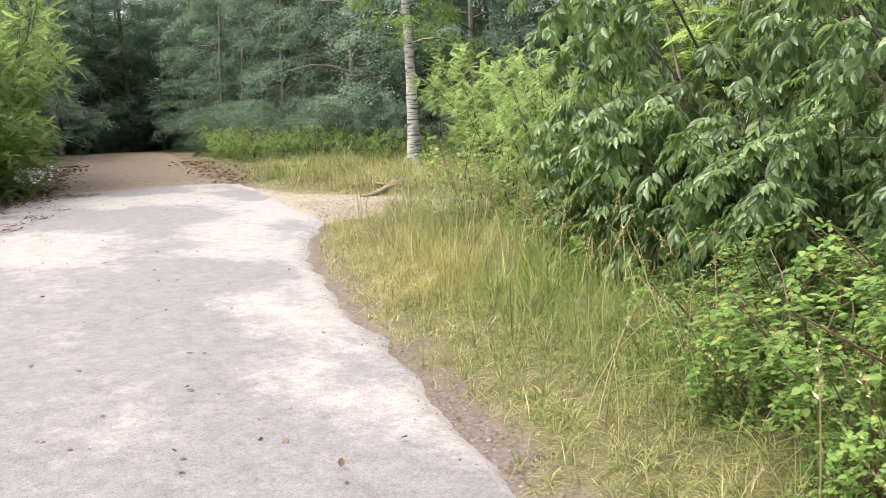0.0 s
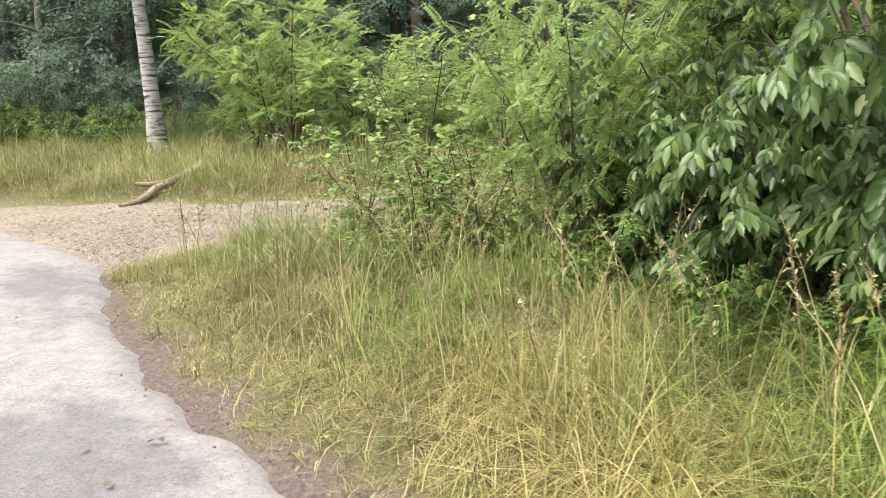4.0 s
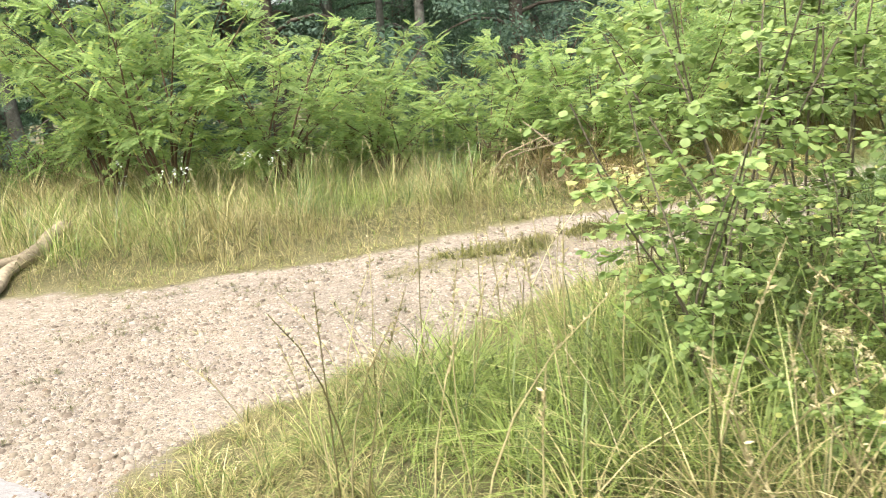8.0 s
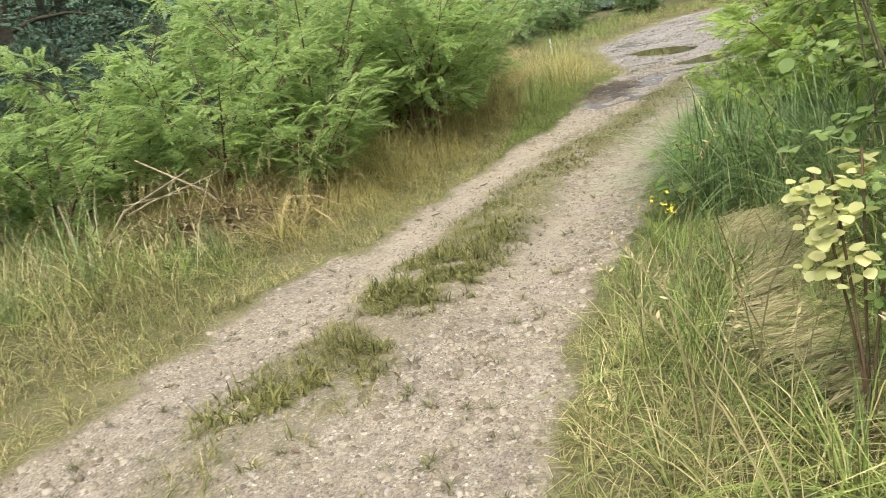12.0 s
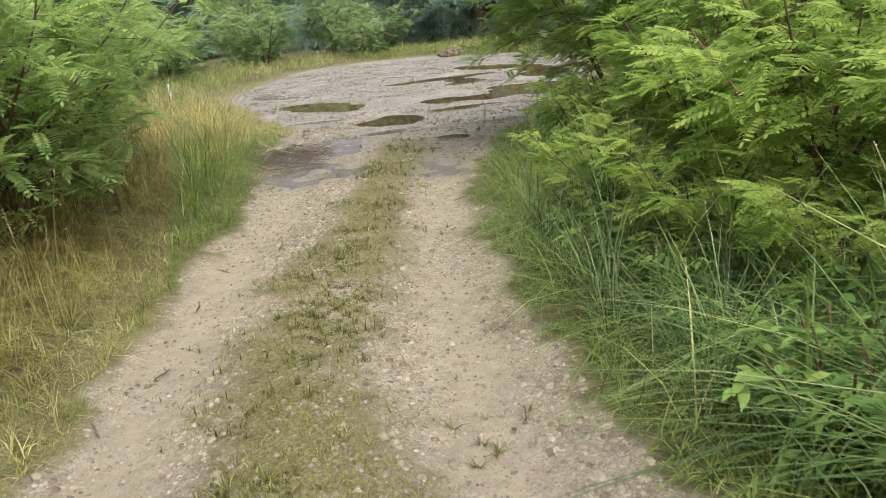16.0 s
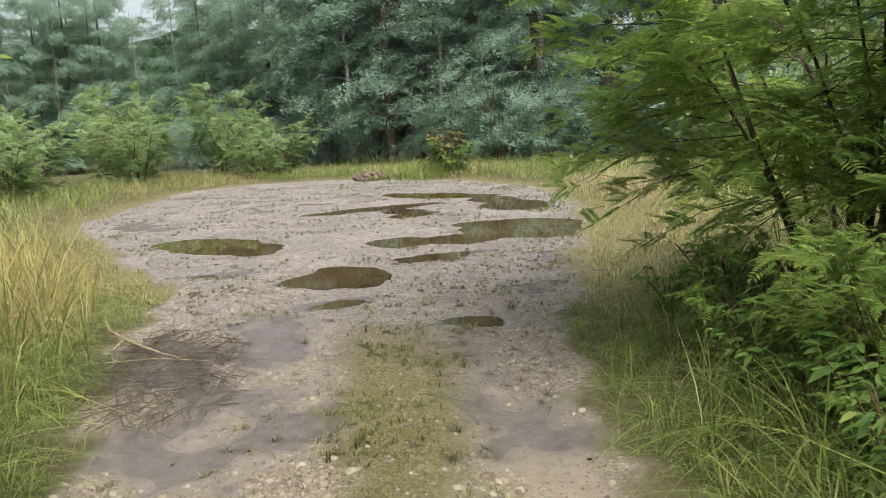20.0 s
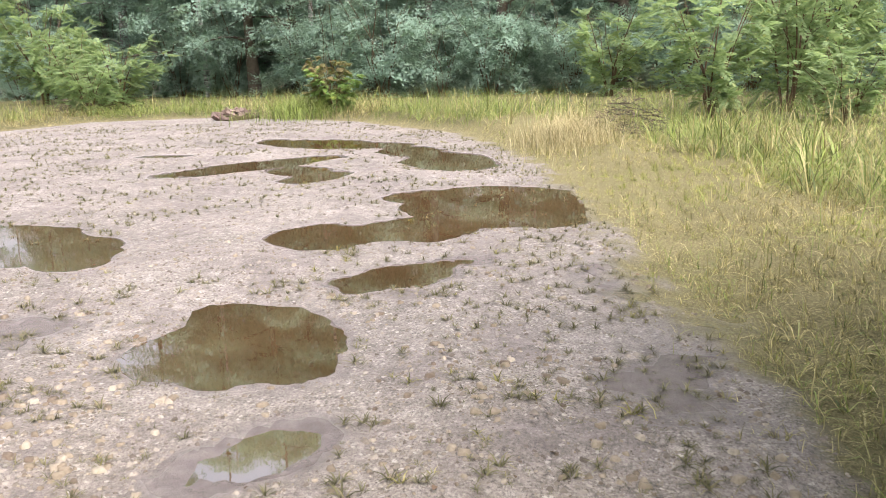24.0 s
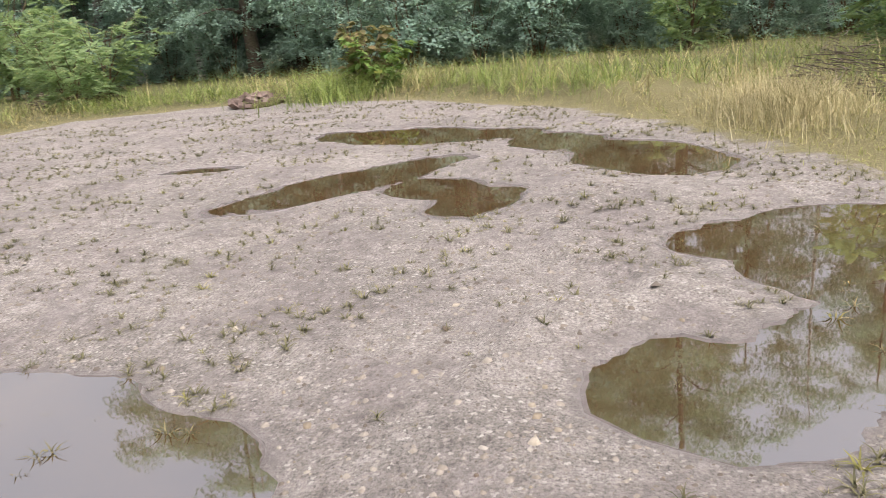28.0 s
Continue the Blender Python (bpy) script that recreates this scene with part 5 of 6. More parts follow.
meadow("short_grass", "short worn green grass on the track's rims", GRASS_GREEN, x[sel], y[sel], z[sel], h[sel], BLADES_TURF, 302, 0.9, 0.12)
meadow("dry_short_grass", "short dry straw-coloured grass on the track's rims", GRASS_DRY, x[~sel], y[~sel], z[~sel], h[~sel], BLADES_TURF, 303, 0.9, 0.12)

# turf of the strip between the ruts, breaking up into cushions towards the road
def strip_points(count, seed):
    r = np.random.default_rng(seed)
    p = np.array(STRIP)
    k = r.integers(len(p) - 1, size=count)
    w = r.random(count)[:, None]
    q = p[k] * (1 - w) + p[k + 1] * w + r.normal(0, 0.27, (count, 2))
    return q[:, 0], q[:, 1], r


x, y, r = strip_points(215000, 307)
z, gr, off, g, rr, strip, pool = grown(x, y)
sward = 0.62 * fbm(x, y, 0.34, 327) + 0.38 * fbm(x, y, 0.09, 328, 2) + r.normal(0, 0.025, len(x))
m = (g < -0.05) & (sward > 0.33 + 0.17 * smooth(2.0, 0.2, x) + 0.12 * smooth(8.2, 9.8, x) + 0.22 * smooth(0.22, 0.50, strip))
x, y, z, sward = x[m], y[m], z[m], sward[m]
h = r.uniform(0.022, 0.060, len(x)) * (0.5 + sward) * (1 + 0.6 * smooth(2.8, 1.0, x))
olive = fbm(x, y, 0.5, 329) + r.normal(0, 0.07, len(x)) + 0.10 * smooth(3.0, 1.0, x) > 0.52
meadow("strip_turf", "mossy olive turf on the strip between the ruts", MOSSY, x[olive], y[olive], z[olive], h[olive], BLADES_MOSS, 304, 0.9, 0.07)
meadow("strip_grass", "short yellowish green grass on the strip between the ruts", TURF, x[~olive], y[~olive], z[~olive], h[~olive], BLADES_TURF, 305, 0.8, 0.07)

# small weeds in the gravel
tuft_v, tuft_f = merge([strew(blade(0.5, 0.055, 2), np.array([[0.12 * math.cos(a_ * 3), 0.12 * math.sin(a_ * 3), 0]]), upright(np.array([a_]), np.array([t_])), np.array([q_]))
                        for a_, q_, t_ in ((0.3, 1.0, 0.5), (1.3, 0.8, 0.2), (2.4, 1.1, 0.6), (3.1, 0.7, 0.3), (3.9, 0.9, 0.7), (4.9, 1.0, 0.2), (5.7, 0.7, 0.5), (0.9, 1.2, 0.8), (2.0, 0.9, 0.9), (3.5, 1.1, 0.85), (4.4, 0.6, 1.0), (5.3, 1.2, 0.9))])
tuft_f = np.concatenate(tuft_f)
x, y, r = grass_points(95000, (-4, 27, 4, 26), 331)
z, gr, off, g, rr, strip, pool = grown(x, y)
rim = smooth(-2.2, -0.2, g) * (x > 11) * (y < 17)
drowned = (pool < 0.02) & (x > 13.2) & (x < 18) & (r.random(len(x)) < 0.16)
m = (g < -0.1) & ((pool > 0.02) | drowned) & (fbm(x, y, 0.5, 341) + r.normal(0, 0.10, len(x)) + 0.26 * rim + 0.07 * (pool < 0.16) > np.where(x > 9.5, 0.56, 0.64))
z = np.where(drowned, -0.012, z)
x, y, z = x[m], y[m], z[m]
sel = r.random(len(x))
for nm, lb, mt, lo, hi in (("weeds", "small grey green grass tufts sprouting in the gravel", TURF, 0, 0.07), ("dry_weeds", "small withered olive brown tufts in the gravel", TUFT, 0.07, 0.96), ("pale_weeds", "small dry grass tufts in the gravel", TURF, 0.96, 1.01)):
    q = (sel >= lo) & (sel < hi)
    c = int(q.sum())
    v, f = strew((tuft_v, tuft_f), np.stack([x[q], y[q], z[q] - 0.003], 1), upright(r.uniform(0, 6.28, c), r.uniform(-0.2, 0.2, c)), 0.020 + 0.062 * r.random(c) ** 2.2)
    tagged(new(nm, mesh_of(nm, v, f, (mt,))), lb, "weeds", kind="stuff")

# worn lawn south of the clearing
x, y, r = grass_points(430000, (10.5, 24, 8.5, 15.5), 371)
z, gr, off, g, rr, strip, pool = grown(x, y)
m = (off > -0.5) & (r.random(len(x)) < 0.9 * smooth(-0.5, 0.7, off) * np.clip(1.3 - np.hypot(x - 13, y - 13) / 11, 0.2, 1)) & (pool > 0.03) & (fbm(x, y, 0.3, 381) + r.normal(0, 0.08, len(x)) > 0.40)
x, y, z, off = x[m], y[m], z[m], off[m]
h = r.uniform(0.05, 0.11, len(x)) * (0.8 + 0.9 * smooth(0.5, 3.0, off) * fbm(x, y, 0.8, 391))
sel = fbm(x, y, 1.2, 395) + r.normal(0, 0.13, len(x)) < 0.47
meadow("lawn_grass", "short trodden green grass round the clearing", LAWN, x[sel], y[sel], z[sel], h[sel], BLADES_SHORT, 372, 0.8, 0.14)
meadow("dry_lawn_grass", "short trodden yellow grass round the clearing", GRASS_DRY, x[~sel], y[~sel], z[~sel], h[~sel], BLADES_SHORT, 373, 0.8, 0.14)

# bent golden grass on the verge by the road
r = np.random.default_rng(471)
n = 2600
x, y = np.concatenate([r.normal(2.15, 0.30, n // 2), r.normal(2.85, 0.30, n // 2)]), np.concatenate([r.normal(1.45, 0.30, n // 2), r.normal(0.62, 0.26, n // 2)])
z = surface(x, y)[0]
meadow("bent_golden_grass", "bent golden brown grass clumps on the verge", GRASS_GOLD, x, y, z, r.uniform(0.28, 0.58, n), BLADES_ARCH[2:], 472, 0.9, 0.25)

# flowering grass stalks
def seed_head(seed):
    r = np.random.default_rng(seed)
    t = np.linspace(0, 1, 5)
    bend = r.uniform(0.08, 0.35)
    stem = np.stack([bend * t ** 2.2, 0 * t, t * (1 - 0.25 * bend * t)], 1)
    sv, sf = tube(stem, 0.0042 * (1.15 - 0.6 * t), 3)
    n = 26
    q = r.uniform(0.74, 1.0, n)
    c = np.stack([np.interp(q, t, stem[:, 0]), np.interp(q, t, stem[:, 1]), np.interp(q, t, stem[:, 2])], 1)
    grain = (np.array([(0, 0, 0), (0.5, -0.16, 0), (1, 0, 0), (0.5, 0.16, 0)]), np.array([(0, 1, 2), (0, 2, 3)]))
    gv, gf = strew(grain, c, rotations(r.uniform(0, 6.28, n), r.uniform(0.2, 1.3, n), r.uniform(-1, 1, n)), 0.050 * r.uniform(0.6, 1.4, n) * (1.4 - q))
    sf3 = np.concatenate([sf[:, :3], sf[:, [0, 2, 3]]])
    v, f = merge([(sv, sf3), (gv, gf)])
    return v, np.concatenate(f)


x, y, r = along_walk(2600, 5.5, 351)
z, gr, off, g, rr, strip, pool = grown(x, y)
m = (off > 0.6) & ~((x > 12) & (y < 15) & (off < 3)) & ~((x > 1.0) & (y < x + 7.5) & (y > 6.4) & (r.random(len(x)) < 0.85))
x, y, z = x[m], y[m], z[m]
pick, sets = r.integers(4, size=len(x)), []
for k in range(4):
    q = pick == k
    c = int(q.sum())
    sets.append(strew(seed_head(360 + k), np.stack([x[q], y[q], z[q] - 0.02], 1), upright(r.uniform(0, 6.28, c), r.uniform(-0.15, 0.3, c)), r.uniform(0.55, 1.0, c)))
v, f = merge(sets)
tagged(new("seed_heads", mesh_of("seed_heads", v, f, (STRAW,))), "pale flowering grass stalks with feathery heads", "grass", kind="stuff")

# feathery plumes bending over the verge
def plume_grass(at_, seed):
    r = np.random.default_rng(seed)
    ob = tagged(new("plume_grass"), "tall grass stalk with a drooping feathery pale plume", "grass", "plume grasses on the verge")
    t = np.linspace(0, 1, 9)
    line_ = np.stack([0.30 * t ** 3.0, 0.02 * np.sin(t * 4), t * (1 - 0.16 * t ** 3)], 1)
    stalk = part("stalk", tube(line_, 0.0030 * (1.25 - t), 4), GRASS_DRY, ob, shade=True)
    n = 150
    q = 0.70 + 0.30 * r.random(n)
    c = np.stack([np.interp(q, t, line_[:, k]) for k in range(3)], 1)
    a, reach = r.uniform(0, 6.283, n), 0.032 * r.random(n) * (1 - ((q - 0.82) / 0.19) ** 2).clip(0.1)
    c = c + np.stack([np.cos(a) * reach + 0.4 * reach, np.sin(a) * reach, -0.6 * reach], 1)
    grain = (np.array([(0, 0, 0), (0.5, -0.13, 0), (1, 0, 0), (0.5, 0.13, 0)]), np.array([(0, 1, 2), (0, 2, 3)]))
    part("plume", strew(grain, c, rotations(a * 0.4 + r.normal(0, 0.5, n), r.uniform(-1.0, 0.5, n), r.uniform(-1, 1, n)), r.uniform(0.010, 0.024, n)), STRAW, stalk, "pale feathery plume")
    for k in range(3):
        part("leaf_blade", strew(blade(1.1, 0.008, 5), np.array([[0, 0, 0.12 + 0.14 * k]]), upright(np.array([k * 2.1]), np.array([0.35])), np.array([0.42])), GRASS_GREEN, ob)
    ob.matrix_basis = pose(at_[0], at_[1], ground_at(*at_) - 0.02) @ Matrix.Diagonal((0.95, 0.95, 0.95, 1))
    return ob


plumes = [plume_grass((0.28, 1.95), 451), plume_grass((0.85, 2.35), 452), plume_grass((1.25, 1.75), 453)]
r = np.random.default_rng(455)
for i in range(46):
    x, y = (r.uniform(-0.1, 2.1), r.uniform(1.6, 3.5)) if i < 30 else (r.uniform(2.0, 5.6), r.uniform(-0.9, 1.4))
    z, gr, off, *_ = grown(np.array([x]), np.array([y]))
    if off[0] > 0.7:
        again(plumes[i % 3], x, y, r.uniform(0, 360), r.uniform(0.7, 1.15))

# ---- stones ----
def pebble_shape(seed):
    bm = bmesh.new()
    bmesh.ops.create_icosphere(bm, subdivisions=1, radius=0.5)
    r = np.random.default_rng(seed)
    v = np.array([q.co[:] for q in bm.verts]) * r.uniform(0.75, 1.2, (len(bm.verts), 1))
    f = np.array([[q.index for q in t.verts] for t in bm.faces])
    bm.free()
    v[:, 2] *= 0.55
    return v, f


def chip(seed):
    """A stone half sunk in the ground."""
    r = np.random.default_rng(seed)
    v = np.array([(0.5, 0, -0.1), (0.12, 0.42, -0.1), (-0.45, 0.2, -0.1), (-0.3, -0.38, -0.1), (0.25, -0.4, -0.1), (-0.1, 0.05, 0.26), (0.18, -0.04, 0.24)]) * r.uniform(0.75, 1.25, (7, 1))
    f = np.array([(0, 1, 6), (1, 2, 5), (1, 5, 6), (2, 3, 5), (3, 4, 6), (3, 6, 5), (4, 0, 6)])
    return v, f


def slab(seed):
    """A flat broken stone with a level top."""
    r = np.random.default_rng(seed)
    a = np.linspace(0, 2 * math.pi, 6)[:5] + r.uniform(-0.35, 0.35, 5)
    q = r.uniform(0.36, 0.58, 5)
    low = np.stack([np.cos(a) * q, np.sin(a) * q * 0.75, np.full(5, -0.12)], 1)
    top = low * (0.74, 0.74, 0) + np.stack([np.zeros(5), np.zeros(5), r.uniform(0.14, 0.24, 5)], 1)
    f = [(i, (i + 1) % 5, 5 + (i + 1) % 5) for i in range(5)] + [(i, 5 + (i + 1) % 5, 5 + i) for i in range(5)] + [(5, 6, 7), (5, 7, 8), (5, 8, 9)]
    return np.concatenate([low, top]), np.array(f)


x, y, r = along_walk(330000, 4.2, 402)
z, gr, off, g, rr, strip, pool = grown(x, y)
rut = np.minimum(to_line(x, y, RUT_R), to_line(x, y, RUT_L))
m = (g < 0.02) & (pool > 0.04) & (rr > 0.05) & (r.random(len(x)) < np.where(x < 8, 0.8 * smooth(0.12, 0.35, rut) + 0.08, 0.22)) & (fbm(x, y, 0.6, 412) + r.normal(0, 0.10, len(x)) > 0.45) & (WETNESS[0] < 0.5) & (strip > 0.28 + 0.2 * r.random(len(x)))
x, y, z = x[m], y[m], z[m]
size, sets = 0.012 + 0.060 * r.random(len(x)) ** 4.0, []
for k in range(5):
    q = np.arange(len(x)) % 5 == k
    c = int(q.sum())
    sets.append(strew(slab(440 + k), np.stack([x[q], y[q], z[q] + 0.001], 1), rotations(r.uniform(0, 6.28, c), r.normal(0, 0.12, c), r.normal(0, 0.12, c)), size[q]))
v, f = merge(sets)
tagged(new("track_stones", mesh_of("track_stones", v, f, (PALE_STONE,))), "flat pale broken stones in the gravel track", "gravel", kind="stuff")
x, y, r = grass_points(420000, (-9, 27, 3, 26), 401)
z, gr, off, g, rr, strip, pool = grown(x, y)
dw = to_line(x, y, WALKED)
m = (g < 0.0) & (pool > 0.0) & (r.random(len(x)) < np.clip(1.1 - dw / 9, 0.10, 1)) & (fbm(x, y, 0.7, 411) + r.normal(0, 0.14, len(x)) > 0.42) & (WETNESS[0] < 0.6) & ((strip > 0.35) | (r.random(len(x)) < 0.7))
x, y, z, dw = x[m], y[m], z[m], dw[m]
size = (0.011 + 0.032 * r.random(len(x)) ** 4) * (1 + dw * 0.05)
sets = []
pick = r.integers(4, size=len(x))
for k in range(4):
    q = pick == k
    c = int(q.sum())
    sets.append(strew(chip(420 + k), np.stack([x[q], y[q], z[q]], 1), rotations(r.uniform(0, 6.28, c), r.uniform(-0.2, 0.2, c), r.uniform(-0.2, 0.2, c)), size[q]))
v, f = merge(sets)
x2, y2, r = along_walk(150000, 4.5, 405)
z2, gr2, off2, g2, rr2, strip2, pool2 = grown(x2, y2)
m = (g2 < 0.05) & (pool2 > 0.02) & (rr2 > 0.1) & (fbm(x2, y2, 0.45, 415) + r.normal(0, 0.12, len(x2)) > 0.50) & (WETNESS[0] < 0.6) & ((strip2 > 0.35) | (r.random(len(x2)) < 0.7))
x2, y2, z2 = x2[m], y2[m], z2[m]
size = 0.008 + 0.030 * r.random(len(x2)) ** 3
for k in range(4):
    q = np.arange(len(x2)) % 4 == k
    c = int(q.sum())
    sets.append(strew(chip(424 + k), np.stack([x2[q], y2[q], z2[q]], 1), rotations(r.uniform(0, 6.28, c), r.uniform(-0.2, 0.2, c), r.uniform(-0.2, 0.2, c)), size[q]))
v, f = merge(sets)
tagged(new("gravel", mesh_of("gravel", v, f, (STONE,))), "loose pale pebbles strewn over the track and clearing", "gravel", kind="stuff")

# ---- fallen branch ----
log = tagged(new("fallen_branch"), "weathered forked dead branch lying by the track's mouth", "branch")
main = np.array([(-5.14, 7.45, 0.36), (-5.06, 7.75, 0.38), (-5.10, 8.05, 0.43), (-5.20, 8.35, 0.48), (-5.18, 8.62, 0.52)])
side = np.array([(-5.56, 8.36, 0.57), (-5.36, 8.44, 0.54), (-5.18, 8.62, 0.53), (-5.15, 9.0, 0.57), (-5.26, 9.4, 0.62), (-5.34, 9.9, 0.62)])
part("lower_limb", tube(main, [0.03, 0.045, 0.055, 0.06, 0.06], 9), DEAD_WOOD, log, shade=True)
part("limb", tube(side, [0.025, 0.045, 0.075, 0.085, 0.08, 0.10], 10), DEAD_WOOD, log, "thick bent limb with a stub", shade=True)
part("broken_end", tube([(-5.34, 9.9, 0.62), (-5.37, 9.98, 0.62), (-5.38, 10.02, 0.60)], [0.10, 0.06, 0.02], 10), BARK, log, "dark splintered end")


def twigs_heap(name, label, category, cx, cy, rx, ry, turn, count, length, thick, material, seed, high=0.12, kind=""):
    """A heap of crossing sticks."""
    r = np.random.default_rng(seed)
    c, s_ = math.cos(radians(turn)), math.sin(radians(turn))
    ob = tagged(new(name), label, category)
    sets = []
    for _ in range(count):
        a, d = r.uniform(0, 6.283), math.sqrt(r.random())
        u, v = math.cos(a) * d * rx, math.sin(a) * d * ry
        x, y = u * c - v * s_, u * s_ + v * c
        h = high * (1 - d) * r.random() * 2
        yaw, ln = r.normal(radians(turn), 0.7), length * r.uniform(0.4, 1.2)
        t = np.linspace(-0.5, 0.5, 4)
        z0 = ground_at(cx + x, cy + y) + 0.01 + h
        lift = r.uniform(-0.1, 0.25)
        pts = np.stack([cx + x + np.cos(yaw) * ln * t + 0.06 * ln * np.sin(t * 7), cy + y + np.sin(yaw) * ln * t, z0 + lift * ln * (t + 0.5) + 0.03 * np.cos(t * 9)], 1)
        sets.append(tube(pts, thick * r.uniform(0.5, 1.3) * np.array([1.1, 1, 0.8, 0.4]), 4))
    tagged(part("brush", merge(sets), material, ob), kind="stuff")
    return ob


heap = twigs_heap("brushwood", "flat heap of dark thin twigs beside the wet track", "brushwood", 9.2, 15.15, 1.0, 0.50, 35, 420, 0.36, 0.0030, BARK, 501, 0.06)
stick = np.array([(10.0, 16.35, 0.10), (9.75, 16.1, 0.09), (9.55, 15.75, 0.07), (9.38, 15.35, 0.05), (9.33, 15.1, 0.03)])
part("pale_stick", tube(stick, [0.010, 0.012, 0.012, 0.009, 0.004], 6), DEAD_WOOD, heap, "pale curved stick")
part("pale_stick", tube([(9.6, 15.85, 0.07), (9.35, 15.75, 0.05), (9.15, 15.55, 0.03)], [0.010, 0.008, 0.004], 5), DEAD_WOOD, heap, "pale forked stick")
twigs_heap("brush_heap", "dark heap of cut brush in dry grass", "brushwood", 22.6, 13.0, 1.0, 0.7, 20, 320, 0.42, 0.006, BARK, 502, 0.40)
twigs_heap("brush_heap", "dark heap of cut brush in the meadow", "brushwood", 32.6, 28.6, 1.1, 0.6, 130, 220, 0.7, 0.012, BARK, 503, 0.5)

# dead reeds and sticks under the bushes by the track
dead = twigs_heap("dead_stalks", "withered brown stalks leaning against green bushes", "dead plants", 0.2, 12.3, 0.75, 0.4, 15, 26, 0.9, 0.008, DEAD_WOOD, 504, 0.35)
r = np.random.default_rng(505)
n = 1000
px, py = r.normal(0.15, 0.45, n), r.normal(11.95, 0.16, n)
blades_ = strew(blade(1.0, 0.014, 3), np.stack([px, py, np.full(n, ground_at(0.25, 12.2))], 1), upright(r.uniform(3.6, 5.9, n), r.uniform(-0.1, 0.8, n)), r.uniform(0.35, 0.9, n))
tagged(part("withered_leaves", blades_, WITHERED, dead, "hanging straw-coloured leaves"), kind="stuff")
for pts in ([(-0.55, 12.5, 0.3), (-0.2, 12.3, 0.75), (0.4, 12.0, 1.0)], [(0.9, 12.0, 0.25), (0.55, 12.25, 0.75), (0.1, 12.6, 1.15)], [(-0.7, 12.35, 0.25), (-0.68, 12.4, 0.65), (-0.7, 12.45, 0.95)]):
    part("branch", tube(pts, [0.018, 0.014, 0.008], 6), DEAD_WOOD, dead, "bare pale branch")

# flattened straw beside the saplings
r = np.random.default_rng(506)
n = 5200
t = r.random(n)
px, py = np.interp(t, [0, 0.35, 0.7, 1], [2.2, 1.6, 0.80, 0.3]) + r.normal(0, 0.10, n), np.interp(t, [0, 0.35, 0.7, 1], [7.5, 6.75, 6.3, 5.5]) + r.normal(0, 0.10, n)
pz = surface(px, py)[0]
v, f = strew(blade(0.6, 0.0085, 3), np.stack([px, py, pz + 0.02 + 0.07 * r.random(n)], 1), upright(-0.6 + 2.4 * (fbm(px, py, 0.6, 565) - 0.5) + r.normal(0, 0.3, n), r.uniform(1.0, 1.5, n)), r.uniform(0.2, 0.45, n))
tagged(new("flattened_straw", mesh_of("flattened_straw", v, f, (STRAW,))), "trampled pale straw lying flat beside the track", "straw", kind="stuff")

# pale bleached grass at the clearing's rim
r = np.random.default_rng(507)
n = 4200
px, py = r.normal(21.6, 0.75, n), r.normal(13.9, 0.35, n)
pz = surface(px, py)[0]
v, f = strew(blade(0.9, 0.007, 2), np.stack([px, py, pz], 1), upright(r.uniform(0, 6.28, n), r.uniform(-0.5, 0.5, n)), r.uniform(0.2, 0.5, n))
tagged(new("bleached_grass", mesh_of("bleached_grass", v, f, (STRAW,))), "clump of bleached pale grass", "grass", kind="stuff")
n = 1500
px, py = r.normal(29.2, 0.9, n), r.normal(20.6, 0.6, n)
pz = surface(px, py)[0]
v, f = strew(blade(1.1, 0.008, 4), np.stack([px, py, pz], 1), upright(r.uniform(0, 6.28, n), r.uniform(-0.3, 0.5, n)), r.uniform(0.35, 0.9, n))
tagged(new("tall_reed_grass", mesh_of("tall_reed_grass", v, f, (GRASS_GREEN,))), "tall reed grass round the small bushes", "grass", kind="stuff")

# rubble heap
rubble = tagged(new("rubble_heap"), "low heap of broken reddish bricks and earth", "rubble")
r = np.random.default_rng(508)
mound_v, mound_f = pebble_shape(9)
part("earth", (mound_v * (1.6, 1.1, 0.75) + (28.7, 22.4, ground_at(28.7, 22.4)), mound_f), GROUND, rubble)
for _ in range(46):
    a, d = r.uniform(0, 6.283), r.random() ** 0.6
    x, y = 28.7 + math.cos(a) * d * 0.75, 22.4 + math.sin(a) * d * 0.5
    z = ground_at(28.7, 22.4) + 0.20 * math.sqrt(max(0, 1 - d * d)) + 0.01
    bm = bmesh.new()
    bmesh.ops.create_cube(bm, size=1.0)
    m_ = Matrix.Translation((x, y, z)) @ Euler((r.uniform(-0.6, 0.6), r.uniform(-0.6, 0.6), a)).to_matrix().to_4x4() @ Matrix.Diagonal((r.uniform(0.10, 0.24), 0.115, 0.07, 1))
    bmesh.ops.transform(bm, matrix=m_, verts=bm.verts)
    me = bpy.data.meshes.new("brick")
    bm.to_mesh(me)
    bm.free()
    me.materials.append(BRICK)
    new("brick", me).parent = rubble

